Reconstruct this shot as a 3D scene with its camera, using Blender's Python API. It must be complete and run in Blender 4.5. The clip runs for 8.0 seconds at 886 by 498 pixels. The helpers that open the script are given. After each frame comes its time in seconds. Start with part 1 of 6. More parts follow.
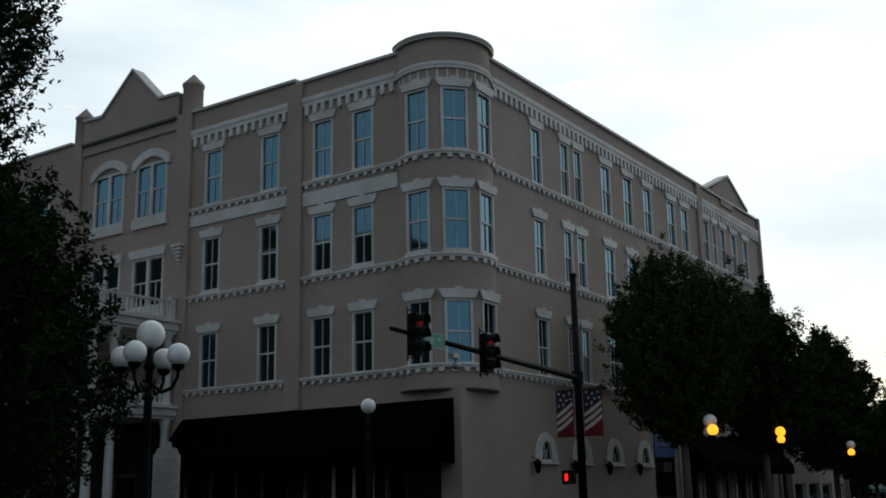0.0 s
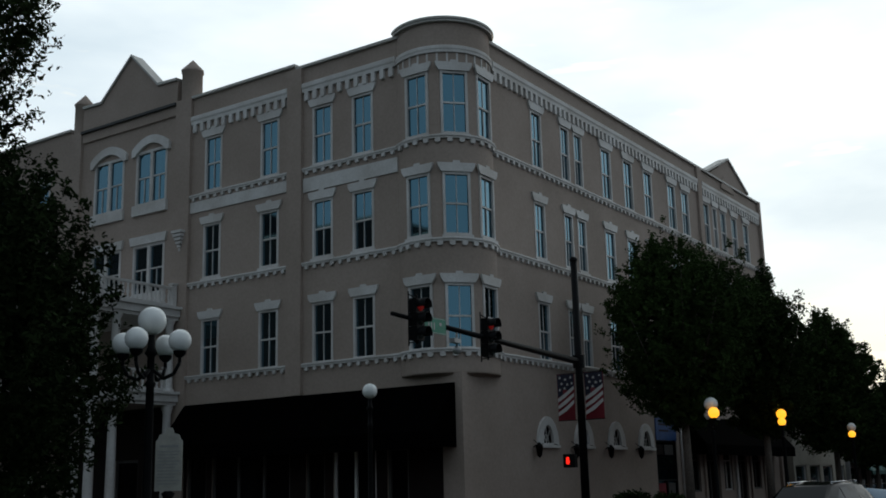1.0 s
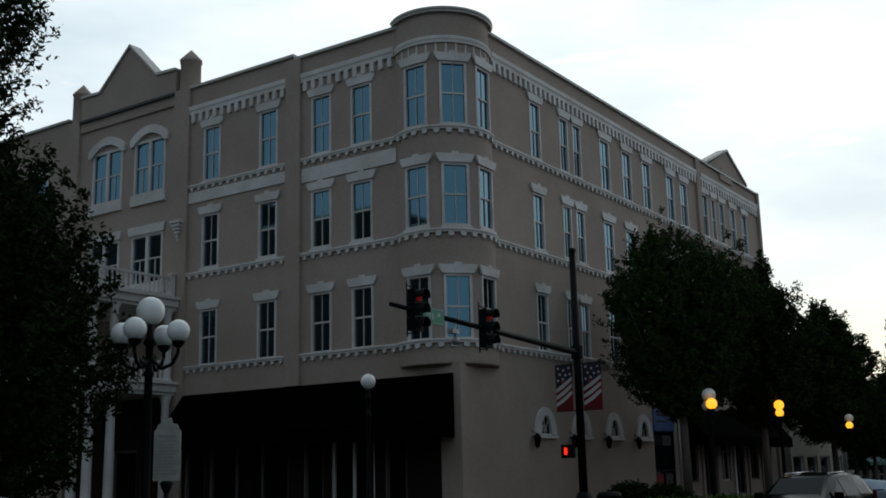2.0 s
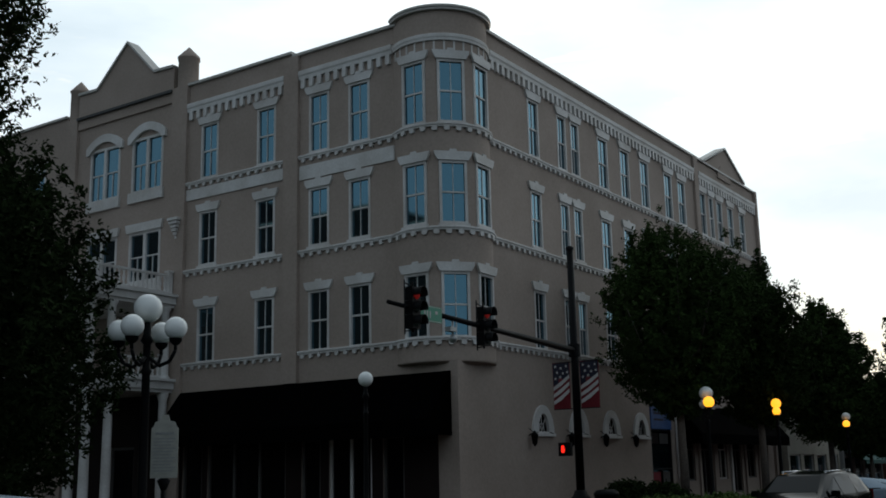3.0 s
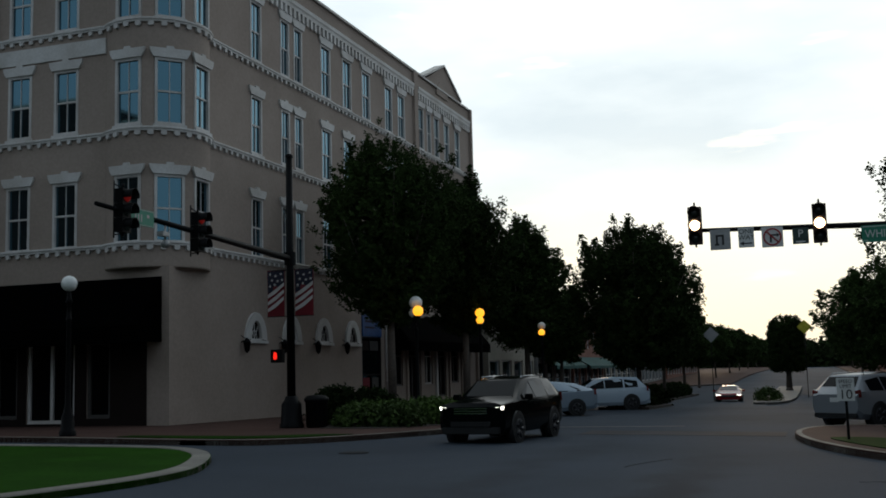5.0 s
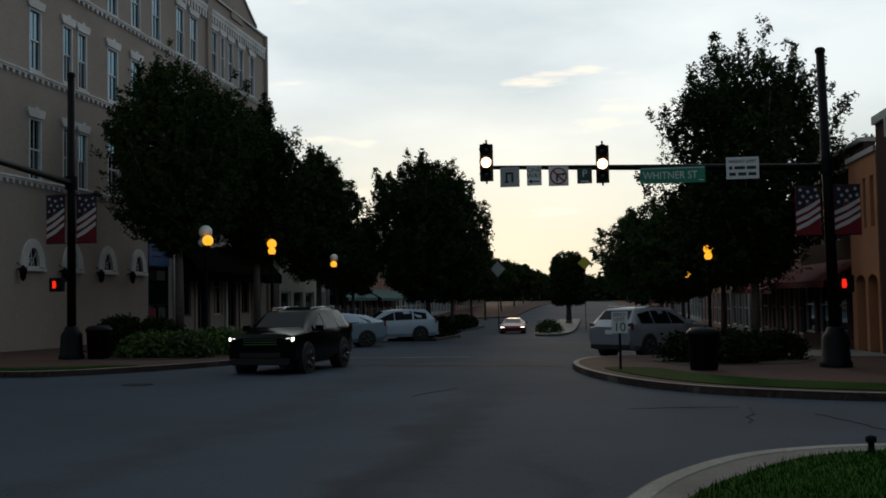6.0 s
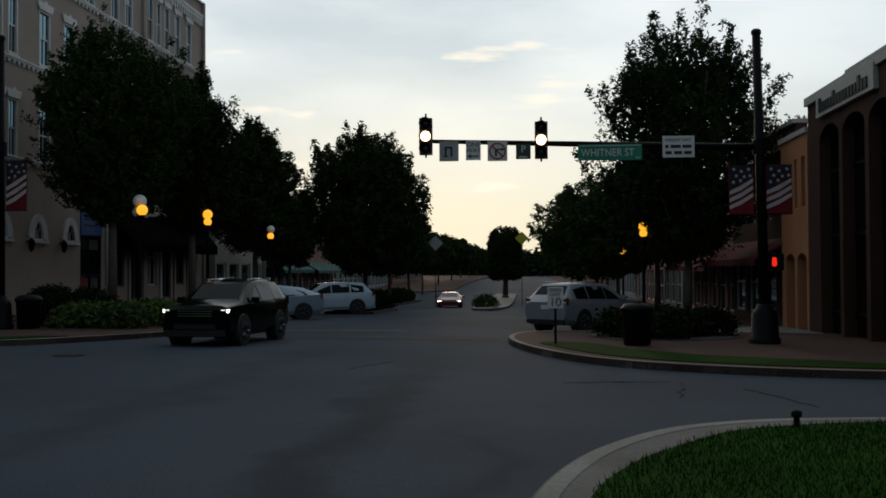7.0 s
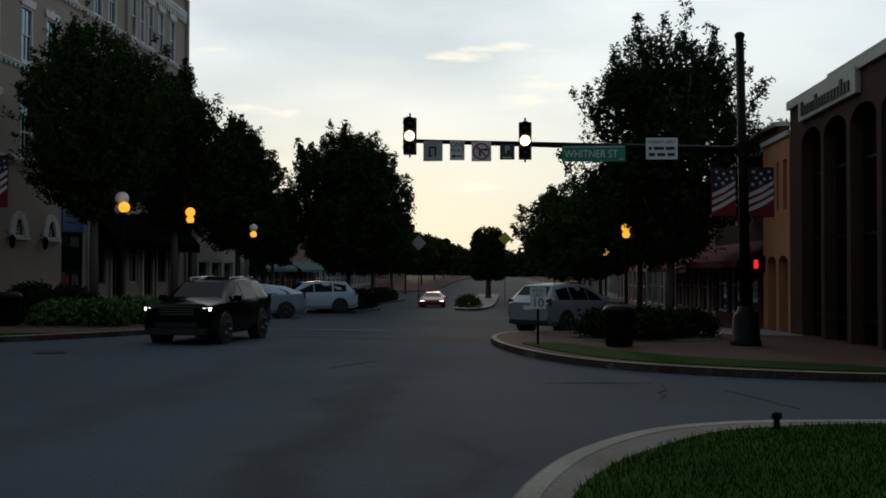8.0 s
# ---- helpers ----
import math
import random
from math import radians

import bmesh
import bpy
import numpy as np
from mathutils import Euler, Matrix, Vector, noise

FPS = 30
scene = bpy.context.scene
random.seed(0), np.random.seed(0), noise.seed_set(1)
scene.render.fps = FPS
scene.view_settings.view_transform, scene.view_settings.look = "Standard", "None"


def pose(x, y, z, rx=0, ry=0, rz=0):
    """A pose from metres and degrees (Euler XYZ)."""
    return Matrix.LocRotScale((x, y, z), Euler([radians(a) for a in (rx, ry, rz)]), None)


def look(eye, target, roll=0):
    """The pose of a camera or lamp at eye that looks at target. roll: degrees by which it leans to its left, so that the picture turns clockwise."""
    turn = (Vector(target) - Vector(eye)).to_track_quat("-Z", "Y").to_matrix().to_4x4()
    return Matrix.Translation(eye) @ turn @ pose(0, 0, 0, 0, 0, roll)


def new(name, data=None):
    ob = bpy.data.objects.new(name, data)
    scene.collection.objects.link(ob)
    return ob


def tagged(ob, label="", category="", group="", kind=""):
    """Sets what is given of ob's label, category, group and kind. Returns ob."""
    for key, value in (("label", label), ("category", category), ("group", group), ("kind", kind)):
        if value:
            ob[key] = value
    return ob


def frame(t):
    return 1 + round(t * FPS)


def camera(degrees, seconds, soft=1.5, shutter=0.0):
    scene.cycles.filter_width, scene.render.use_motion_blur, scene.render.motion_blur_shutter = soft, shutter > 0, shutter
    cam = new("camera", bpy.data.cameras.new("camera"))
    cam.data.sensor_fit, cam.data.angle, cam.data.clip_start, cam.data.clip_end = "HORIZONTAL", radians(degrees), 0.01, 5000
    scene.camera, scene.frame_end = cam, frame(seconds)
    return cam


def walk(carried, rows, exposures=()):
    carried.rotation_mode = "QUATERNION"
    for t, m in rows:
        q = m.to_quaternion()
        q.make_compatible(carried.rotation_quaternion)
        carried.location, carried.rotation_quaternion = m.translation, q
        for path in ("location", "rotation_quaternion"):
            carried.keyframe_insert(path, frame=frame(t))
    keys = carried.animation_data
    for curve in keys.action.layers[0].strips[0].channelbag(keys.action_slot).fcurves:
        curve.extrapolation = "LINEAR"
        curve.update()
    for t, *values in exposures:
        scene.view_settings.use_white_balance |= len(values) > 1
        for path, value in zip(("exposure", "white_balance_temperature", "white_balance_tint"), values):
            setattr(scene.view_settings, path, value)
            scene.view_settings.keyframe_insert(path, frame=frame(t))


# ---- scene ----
# camera: stands on one spot and turns
EYE = Vector((0.0, 0.0, 1.645))
PATH = [
    (0.0, 34.18, 13.16, -1.13), (0.5, 34.06, 12.72, -1.37), (1.0, 34.23, 12.35, -1.45), (1.5, 34.25, 12.03, -1.41),
    (3.0, 34.04, 11.73, -1.26), (3.5, 33.94, 11.82, -1.33), (4.0, 31.19, 10.53, -1.27), (4.5, 25.11, 8.55, -1.41),
    (5.0, 18.97, 6.48, -1.55), (5.2, 16.18, 5.51, -1.74), (6.3, 6.21, 2.14, -0.72), (6.5, 5.41, 1.96, -0.64),
    (7.0, 4.70, 1.16, -0.32), (7.5, 3.96, 1.27, -0.10), (8.0, 3.80, 1.15, 0.12)]


def aim(yaw, pitch):
    a, b = radians(yaw), radians(pitch)
    return EYE + Vector((-math.sin(a) * math.cos(b), math.cos(a) * math.cos(b), math.sin(b))) * 10


cam = camera(44.95, 8.0, soft=1.75)
walk(cam, [(t, look(EYE, aim(y, p), r)) for t, y, p, r in PATH], [(0.0, -0.06), (1.5, -0.10), (3.0, 0.0), (3.5, 0.06), (4.0, 0.06), (4.5, -0.04), (5.0, -0.10), (6.5, -0.42), (8.0, -0.40)])

SKY, CLOUD, GLASS_IOR = 0.006, 1.27, 2.9

# evening sky with thin bright cloud towards the low sun
SUN_AZ, SUN_EL = 7.0, 7.0
world = bpy.data.worlds.new("evening_sky")
scene.world = world
world.use_nodes = True
wn, wl = world.node_tree.nodes, world.node_tree.links
wn.clear()
w_out = wn.new("ShaderNodeOutputWorld")
w_sky = wn.new("ShaderNodeTexSky")
w_sky.sky_type, w_sky.sun_disc = "NISHITA", False
w_sky.sun_elevation, w_sky.sun_rotation = radians(SUN_EL), radians(-SUN_AZ)
w_sky.air_density, w_sky.dust_density, w_sky.ozone_density = 1.0, 1.5, 2.0
w_bg = wn.new("ShaderNodeBackground")
w_bg.inputs["Strength"].default_value = SKY
wl.new(w_sky.outputs[0], w_bg.inputs["Color"])
w_tc = wn.new("ShaderNodeTexCoord")
w_dot = wn.new("ShaderNodeVectorMath")
w_dot.operation = "DOT_PRODUCT"
w_dot.inputs[1].default_value = Vector((-math.sin(radians(20)), math.cos(radians(20)), 0.32)).normalized()
wl.new(w_tc.outputs["Generated"], w_dot.inputs[0])
w_west = wn.new("ShaderNodeMapRange")
w_west.interpolation_type = "SMOOTHSTEP"
w_west.inputs[1].default_value, w_west.inputs[2].default_value = 0.1, 0.97
w_west.inputs[3].default_value, w_west.inputs[4].default_value = 0.47, 1.0
wl.new(w_dot.outputs["Value"], w_west.inputs[0])
w_map = wn.new("ShaderNodeMapping")
w_map.inputs["Scale"].default_value = (1.0, 1.0, 3.2)
w_map.inputs["Rotation"].default_value = (0.1, 0.16, 0.4)
wl.new(w_tc.outputs["Generated"], w_map.inputs[0])
w_noise = wn.new("ShaderNodeTexNoise")
w_noise.inputs["Scale"].default_value, w_noise.inputs["Detail"].default_value, w_noise.inputs["Roughness"].default_value = 2.3, 7, 0.5
wl.new(w_map.outputs[0], w_noise.inputs["Vector"])
w_ramp = wn.new("ShaderNodeValToRGB")
w_ramp.color_ramp.elements[0].position, w_ramp.color_ramp.elements[0].color = 0.36, (0.58, 0.68, 0.74, 1)
w_ramp.color_ramp.elements[1].position, w_ramp.color_ramp.elements[1].color = 0.62, (0.94, 1.0, 1.0, 1)
wl.new(w_noise.outputs["Fac"], w_ramp.inputs[0])
# warmer and duller towards the horizon
w_sep = wn.new("ShaderNodeSeparateXYZ")
wl.new(w_tc.outputs["Generated"], w_sep.inputs[0])
w_low = wn.new("ShaderNodeMapRange")
w_low.interpolation_type = "SMOOTHSTEP"
w_low.inputs[1].default_value, w_low.inputs[2].default_value = 0.0, 0.22
wl.new(w_sep.outputs["Z"], w_low.inputs[0])
w_warm = wn.new("ShaderNodeMixRGB")
w_warm.blend_type = "MIX"
w_warm.inputs[1].default_value = (0.80, 0.77, 0.60, 1)
wl.new(w_low.outputs[0], w_warm.inputs[0])
wl.new(w_ramp.outputs[0], w_warm.inputs[2])
w_cloud = wn.new("ShaderNodeBackground")
w_smap = wn.new("ShaderNodeMapping")
w_smap.inputs["Scale"].default_value = (1.0, 1.0, 5.5)
w_smap.inputs["Rotation"].default_value = (0.03, 0.05, 0.2)
wl.new(w_tc.outputs["Generated"], w_smap.inputs[0])
w_snoise = wn.new("ShaderNodeTexNoise")
w_snoise.inputs["Scale"].default_value, w_snoise.inputs["Detail"].default_value = 9.0, 4
wl.new(w_smap.outputs[0], w_snoise.inputs["Vector"])
w_streak = wn.new("ShaderNodeMapRange")
w_streak.interpolation_type = "SMOOTHSTEP"
w_streak.inputs[1].default_value, w_streak.inputs[2].default_value, w_streak.inputs[4].default_value = 0.62, 0.74, 0.8
wl.new(w_snoise.outputs["Fac"], w_streak.inputs[0])
w_fine = wn.new("ShaderNodeMixRGB")
w_fine.inputs[2].default_value = (1.08, 1.0, 0.84, 1)
wl.new(w_streak.outputs[0], w_fine.inputs[0])
wl.new(w_warm.outputs[0], w_fine.inputs[1])
w_east = wn.new("ShaderNodeMixRGB")
w_east.inputs[1].default_value = (0.54, 0.67, 0.78, 1)
wl.new(w_dot.outputs["Value"], w_east.inputs[0])
wl.new(w_fine.outputs[0], w_east.inputs[2])
wl.new(w_east.outputs[0], w_cloud.inputs["Color"])
w_str = wn.new("ShaderNodeMath")
w_str.operation = "MULTIPLY"
w_str.inputs[1].default_value = CLOUD
wl.new(w_west.outputs[0], w_str.inputs[0])
wl.new(w_str.outputs[0], w_cloud.inputs["Strength"])
w_add = wn.new("ShaderNodeAddShader")
wl.new(w_bg.outputs[0], w_add.inputs[0])
wl.new(w_cloud.outputs[0], w_add.inputs[1])
wl.new(w_add.outputs[0], w_out.inputs[0])

sun = new("sun", bpy.data.lights.new("sun", "SUN"))
sun.data.energy, sun.data.angle, sun.data.color = 0.5, radians(10), (1.0, 0.72, 0.45)
sun.matrix_world = look((0, 0, 60), Vector((0, 0, 60)) - Vector((-math.sin(radians(SUN_AZ)), math.cos(radians(SUN_AZ)), math.tan(radians(SUN_EL)))))


# ---- materials ----
def mat(name, col, rough=0.7, scale=6.0, var=0.25, bump=0.15, metal=0.0, ior=1.45, coarse=0.6, rand=0.0, dirt=None):
    """A surface with fine grain, broad blotches and relief; dirt: a second colour for the blotches."""
    m = bpy.data.materials.new(name)
    m.use_nodes = True
    n, l = m.node_tree.nodes, m.node_tree.links
    b = n["Principled BSDF"]
    b.inputs["Roughness"].default_value, b.inputs["Metallic"].default_value, b.inputs["IOR"].default_value = rough, metal, ior
    tc = n.new("ShaderNodeTexCoord")
    geo = n.new("ShaderNodeNewGeometry")
    fine, broad = n.new("ShaderNodeTexNoise"), n.new("ShaderNodeTexNoise")
    fine.inputs["Scale"].default_value, fine.inputs["Detail"].default_value = scale, 5
    broad.inputs["Scale"].default_value, broad.inputs["Detail"].default_value = coarse, 4
    l.new(geo.outputs["Position"], fine.inputs["Vector"])
    l.new(geo.outputs["Position"], broad.inputs["Vector"])
    r1 = n.new("ShaderNodeMapRange")
    r1.inputs[1].default_value, r1.inputs[2].default_value = 0.3, 0.7
    r1.inputs[3].default_value, r1.inputs[4].default_value = 1 - var, 1 + var
    l.new(fine.outputs["Fac"], r1.inputs[0])
    r2 = n.new("ShaderNodeMapRange")
    r2.inputs[1].default_value, r2.inputs[2].default_value = 0.35, 0.68
    l.new(broad.outputs["Fac"], r2.inputs[0])
    mix = n.new("ShaderNodeMixRGB")
    mix.inputs[1].default_value = (*col, 1)
    mix.inputs[2].default_value = (*(dirt or [c * (1 - var) for c in col]), 1)
    l.new(r2.outputs[0], mix.inputs[0])
    mul = n.new("ShaderNodeMixRGB")
    mul.blend_type, mul.inputs[0].default_value = "MULTIPLY", 1.0
    l.new(mix.outputs[0], mul.inputs[1])
    last = r1.outputs[0]
    if rand:
        oi = n.new("ShaderNodeObjectInfo")
        isl = n.new("ShaderNodeMath")
        isl.operation = "ADD"
        l.new(oi.outputs["Random"], isl.inputs[0])
        l.new(geo.outputs["Random Per Island"], isl.inputs[1])
        r3 = n.new("ShaderNodeMapRange")
        r3.inputs[2].default_value, r3.inputs[3].default_value, r3.inputs[4].default_value = 2.0, 1 - rand, 1 + rand
        l.new(isl.outputs[0], r3.inputs[0])
        mm = n.new("ShaderNodeMath")
        mm.operation = "MULTIPLY"
        l.new(last, mm.inputs[0])
        l.new(r3.outputs[0], mm.inputs[1])
        last = mm.outputs[0]
    l.new(last, mul.inputs[2])
    l.new(mul.outputs[0], b.inputs["Base Color"])
    if bump:
        bp = n.new("ShaderNodeBump")
        bp.inputs["Strength"].default_value, bp.inputs["Distance"].default_value = bump, 0.02
        l.new(fine.outputs["Fac"], bp.inputs["Height"])
        l.new(bp.outputs[0], b.inputs["Normal"])
    return m


def glow(name, col, strength, base=(0.5, 0.45, 0.35)):
    m = bpy.data.materials.new(name)
    m.use_nodes = True
    b = m.node_tree.nodes["Principled BSDF"]
    b.inputs["Base Color"].default_value = (*base, 1)
    b.inputs["Emission Color"].default_value, b.inputs["Emission Strength"].default_value = (*col, 1), strength
    return m


M_STUCCO = mat("painted_stucco", (0.335, 0.268, 0.228), 0.85, 9, 0.08, 0.25, coarse=0.35, dirt=(0.28, 0.222, 0.186))
M_WHITE = mat("white_trim_paint", (0.58, 0.56, 0.545), 0.6, 14, 0.08, 0.1, coarse=0.8, dirt=(0.45, 0.42, 0.395))
# near-black brown: the shade under awning and porch is put into this colour
M_SHADEBROWN = mat("shade_brown", (0.014, 0.009, 0.008), 0.8, 14, 0.2, 0.1, ior=1.2)
M_SHOPFRAME = mat("grey_brown_frame", (0.065, 0.06, 0.056), 0.7, 14, 0.2, 0.1)
M_COPING = mat("metal_coping", (0.42, 0.40, 0.37), 0.5, 12, 0.1, 0.05)
M_GLASS = mat("window_glass", (0.006, 0.009, 0.012), 0.03, 1.3, 0.2, 0.0, ior=GLASS_IOR)
M_GLASS.node_tree.nodes["Principled BSDF"].inputs["Specular Tint"].default_value = (0.36, 0.74, 0.95, 1)
M_TINTED = mat("tinted_glass", (0.003, 0.003, 0.004), 0.12, 2, 0.2, 0.0, ior=1.16)
M_BLACK = mat("black_canvas", (0.0012, 0.0012, 0.0013), 1.0, 20, 0.2, 0.2, ior=1.05)
M_BLACKMETAL = mat("black_painted_metal", (0.004, 0.004, 0.0045), 0.5, 30, 0.2, 0.1, ior=1.18)
M_DARK = mat("dark_interior", (0.015, 0.014, 0.013), 0.9)
M_ASPHALT = mat("asphalt", (0.043, 0.054, 0.070), 0.9, 40, 0.22, 0.4, ior=1.2, coarse=0.16, dirt=(0.030, 0.038, 0.050))


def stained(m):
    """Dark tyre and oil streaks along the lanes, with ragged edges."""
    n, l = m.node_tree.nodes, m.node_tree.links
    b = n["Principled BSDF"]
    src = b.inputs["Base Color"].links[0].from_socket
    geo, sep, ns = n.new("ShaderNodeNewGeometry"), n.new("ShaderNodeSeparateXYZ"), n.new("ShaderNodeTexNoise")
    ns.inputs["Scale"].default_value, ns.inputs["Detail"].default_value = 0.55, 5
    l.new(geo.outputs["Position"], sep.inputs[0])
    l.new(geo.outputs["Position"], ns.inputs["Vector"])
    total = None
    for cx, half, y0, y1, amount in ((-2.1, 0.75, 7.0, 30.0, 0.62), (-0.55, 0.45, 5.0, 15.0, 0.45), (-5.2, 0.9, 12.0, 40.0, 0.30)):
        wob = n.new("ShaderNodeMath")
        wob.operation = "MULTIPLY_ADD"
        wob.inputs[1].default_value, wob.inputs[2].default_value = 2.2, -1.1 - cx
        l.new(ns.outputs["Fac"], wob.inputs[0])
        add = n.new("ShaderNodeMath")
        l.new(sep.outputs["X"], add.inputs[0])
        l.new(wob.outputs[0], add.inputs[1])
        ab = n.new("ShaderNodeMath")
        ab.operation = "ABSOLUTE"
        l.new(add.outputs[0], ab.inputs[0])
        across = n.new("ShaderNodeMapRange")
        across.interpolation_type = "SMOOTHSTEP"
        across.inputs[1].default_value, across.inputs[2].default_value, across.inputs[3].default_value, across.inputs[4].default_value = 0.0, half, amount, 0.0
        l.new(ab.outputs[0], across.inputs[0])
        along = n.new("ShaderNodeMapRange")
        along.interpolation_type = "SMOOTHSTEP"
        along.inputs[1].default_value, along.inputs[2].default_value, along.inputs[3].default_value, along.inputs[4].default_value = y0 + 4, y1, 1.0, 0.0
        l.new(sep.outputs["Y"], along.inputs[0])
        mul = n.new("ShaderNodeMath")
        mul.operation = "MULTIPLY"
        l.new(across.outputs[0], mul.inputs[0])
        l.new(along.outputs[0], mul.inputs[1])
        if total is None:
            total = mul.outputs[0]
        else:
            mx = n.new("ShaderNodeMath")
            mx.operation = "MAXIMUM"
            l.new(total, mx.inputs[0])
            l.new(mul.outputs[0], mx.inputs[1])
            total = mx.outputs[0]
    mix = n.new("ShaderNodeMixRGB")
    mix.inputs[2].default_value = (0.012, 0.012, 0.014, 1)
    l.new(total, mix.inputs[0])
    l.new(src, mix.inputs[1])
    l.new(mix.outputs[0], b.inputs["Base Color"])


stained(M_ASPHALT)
M_TAR = mat("tar_seal", (0.022, 0.023, 0.025), 0.9, 25, 0.3, 0.3, ior=1.2)
M_CONCRETE = mat("kerb_concrete", (0.21, 0.195, 0.17), 0.9, 18, 0.2, 0.3, dirt=(0.12, 0.11, 0.095))
M_WALKWAY = mat("pavement_concrete", (0.17, 0.16, 0.145), 0.85, 14, 0.15, 0.3, dirt=(0.12, 0.112, 0.10))
M_EDGING = mat("stained_concrete", (0.12, 0.11, 0.098), 0.9, 16, 0.2, 0.3, dirt=(0.07, 0.062, 0.052))
# kept very dark so the unseen blocks mirror as dark shapes in windows
M_UNSEENBLOCK = mat("unseen_block_brown", (0.024, 0.019, 0.017), 0.9, 20, 0.2, 0.2, ior=1.2)
M_BRICKPAVE = mat("brick_paving", (0.058, 0.032, 0.026), 0.9, 12, 0.2, 0.3, ior=1.2, rand=0.3)
M_GRASS = mat("grass", (0.012, 0.046, 0.003), 0.9, 30, 0.35, 0.5, ior=1.1, rand=0.4)
M_SOIL = mat("mulch", (0.03, 0.022, 0.016), 0.95, 20, 0.4, 0.6)
M_LEAF = mat("leaf", (0.026, 0.045, 0.012), 0.9, 3, 0.25, 0.0, ior=1.15, rand=0.5)
M_LEAF_DARK = mat("dark_leaf", (0.016, 0.026, 0.009), 0.9, 3, 0.25, 0.0, ior=1.1, rand=0.5)
M_SHRUB = mat("shrub_leaf", (0.042, 0.080, 0.008), 0.9, 5, 0.25, 0.0, rand=0.5)
M_BARK = mat("bark", (0.11, 0.09, 0.075), 0.95, 16, 0.35, 0.8)
M_BANKBRICK = mat("brown_brick", (0.062, 0.034, 0.025), 0.9, 22, 0.2, 0.4, ior=1.2, coarse=0.5)
# brick with the orange of the low sun put into its colour
M_SUNLITBRICK = mat("sunlit_orange_brick", (0.40, 0.165, 0.075), 0.85, 22, 0.15, 0.4)
M_STONE = mat("pale_stone", (0.42, 0.40, 0.36), 0.8, 8, 0.12, 0.2)
M_CREAM = mat("cream_stucco", (0.27, 0.245, 0.20), 0.85, 8, 0.15, 0.2)
M_GREYWALL = mat("grey_stucco", (0.22, 0.215, 0.205), 0.85, 8, 0.15, 0.2)
M_REDBRICK = mat("red_brick", (0.22, 0.09, 0.06), 0.85, 20, 0.25, 0.4)
M_ROOF = mat("roof_felt", (0.07, 0.07, 0.07), 0.9, 10, 0.2, 0.3)
M_ALU = mat("sign_aluminium", (0.33, 0.33, 0.33), 0.45, 10, 0.1, 0.05, metal=0.4)
M_SIGNWHITE = mat("sign_white", (0.62, 0.62, 0.60), 0.5, 10, 0.06, 0.0)
M_SIGNBLACK = mat("sign_black", (0.012, 0.012, 0.012), 0.5)
M_SIGNRED = mat("sign_red", (0.35, 0.03, 0.03), 0.5)
M_SIGNGREEN = mat("sign_green", (0.012, 0.20, 0.12), 0.45, 10, 0.1, 0.0)
M_SIGNYELLOW = mat("sign_yellow", (0.55, 0.50, 0.04), 0.5)
M_BLUE = mat("blue_panel", (0.008, 0.06, 0.20), 0.6, 4, 0.2)
M_FLAGRED = mat("banner_red", (0.20, 0.018, 0.028), 0.8, 30, 0.15)
M_FLAGBLUE = mat("banner_navy", (0.012, 0.010, 0.024), 0.8, 30, 0.15)
M_FLAGWHITE = mat("banner_white", (0.45, 0.41, 0.39), 0.8, 30, 0.1)
M_MILK = mat("milk_glass_globe", (0.78, 0.78, 0.76), 0.25, 4, 0.05, 0.0)
M_LAMPGLOW = glow("lit_amber_globe", (1.0, 0.42, 0.02), 1.6, (0.4, 0.3, 0.1))
M_RED_ON = glow("red_signal_on", (1.0, 0.03, 0.02), 0.06, (0.2, 0.01, 0.01))
M_RED_HAND = glow("red_hand_on", (1.0, 0.02, 0.008), 1.3, (0.3, 0.01, 0.01))
M_AMBER_ON = glow("amber_signal_on", (1.0, 0.66, 0.36), 7.0)
# reddish brown puts the lit lens's glow into the housing colour
M_HOUSING = mat("glow_brown_housing", (0.035, 0.014, 0.009), 0.6, 30, 0.2, 0.1)
M_LENS_OFF = mat("dark_lens", (0.02, 0.025, 0.02), 0.25)
M_HEADLIGHT = glow("headlight_on", (1.0, 0.97, 0.85), 6.0)
M_TYRE = mat("tyre_rubber", (0.012, 0.012, 0.012), 0.8, 20, 0.2)
M_RIM = mat("alloy_rim", (0.06, 0.06, 0.065), 0.45, 20, 0.1, 0.0, metal=0.8)
M_CARGLASS = mat("car_glass", (0.004, 0.005, 0.006), 0.04, 2, 0.1, 0.0, ior=1.17)
M_SUVPAINT = mat("black_car_paint", (0.003, 0.004, 0.004), 0.12, 30, 0.1, 0.0, ior=1.2)
M_SUVPAINT.node_tree.nodes["Principled BSDF"].inputs["Specular IOR Level"].default_value = 0.25
M_SILVERBLUE = mat("pale_blue_car_paint", (0.25, 0.31, 0.37), 0.25, 30, 0.05, 0.0, metal=0.3)
M_WHITECAR = mat("white_car_paint", (0.36, 0.43, 0.50), 0.22, 30, 0.04, 0.0)
M_SILVER = mat("silver_car_paint", (0.22, 0.235, 0.255), 0.3, 30, 0.05, 0.0, metal=0.3)
M_REDCAR = mat("red_car_paint", (0.2, 0.01, 0.012), 0.25, 30, 0.05, 0.0)
M_CHROME = mat("chrome", (0.55, 0.55, 0.55), 0.15, 30, 0.05, 0.0, metal=1.0)
M_TAIL = mat("tail_light", (0.13, 0.012, 0.012), 0.25)


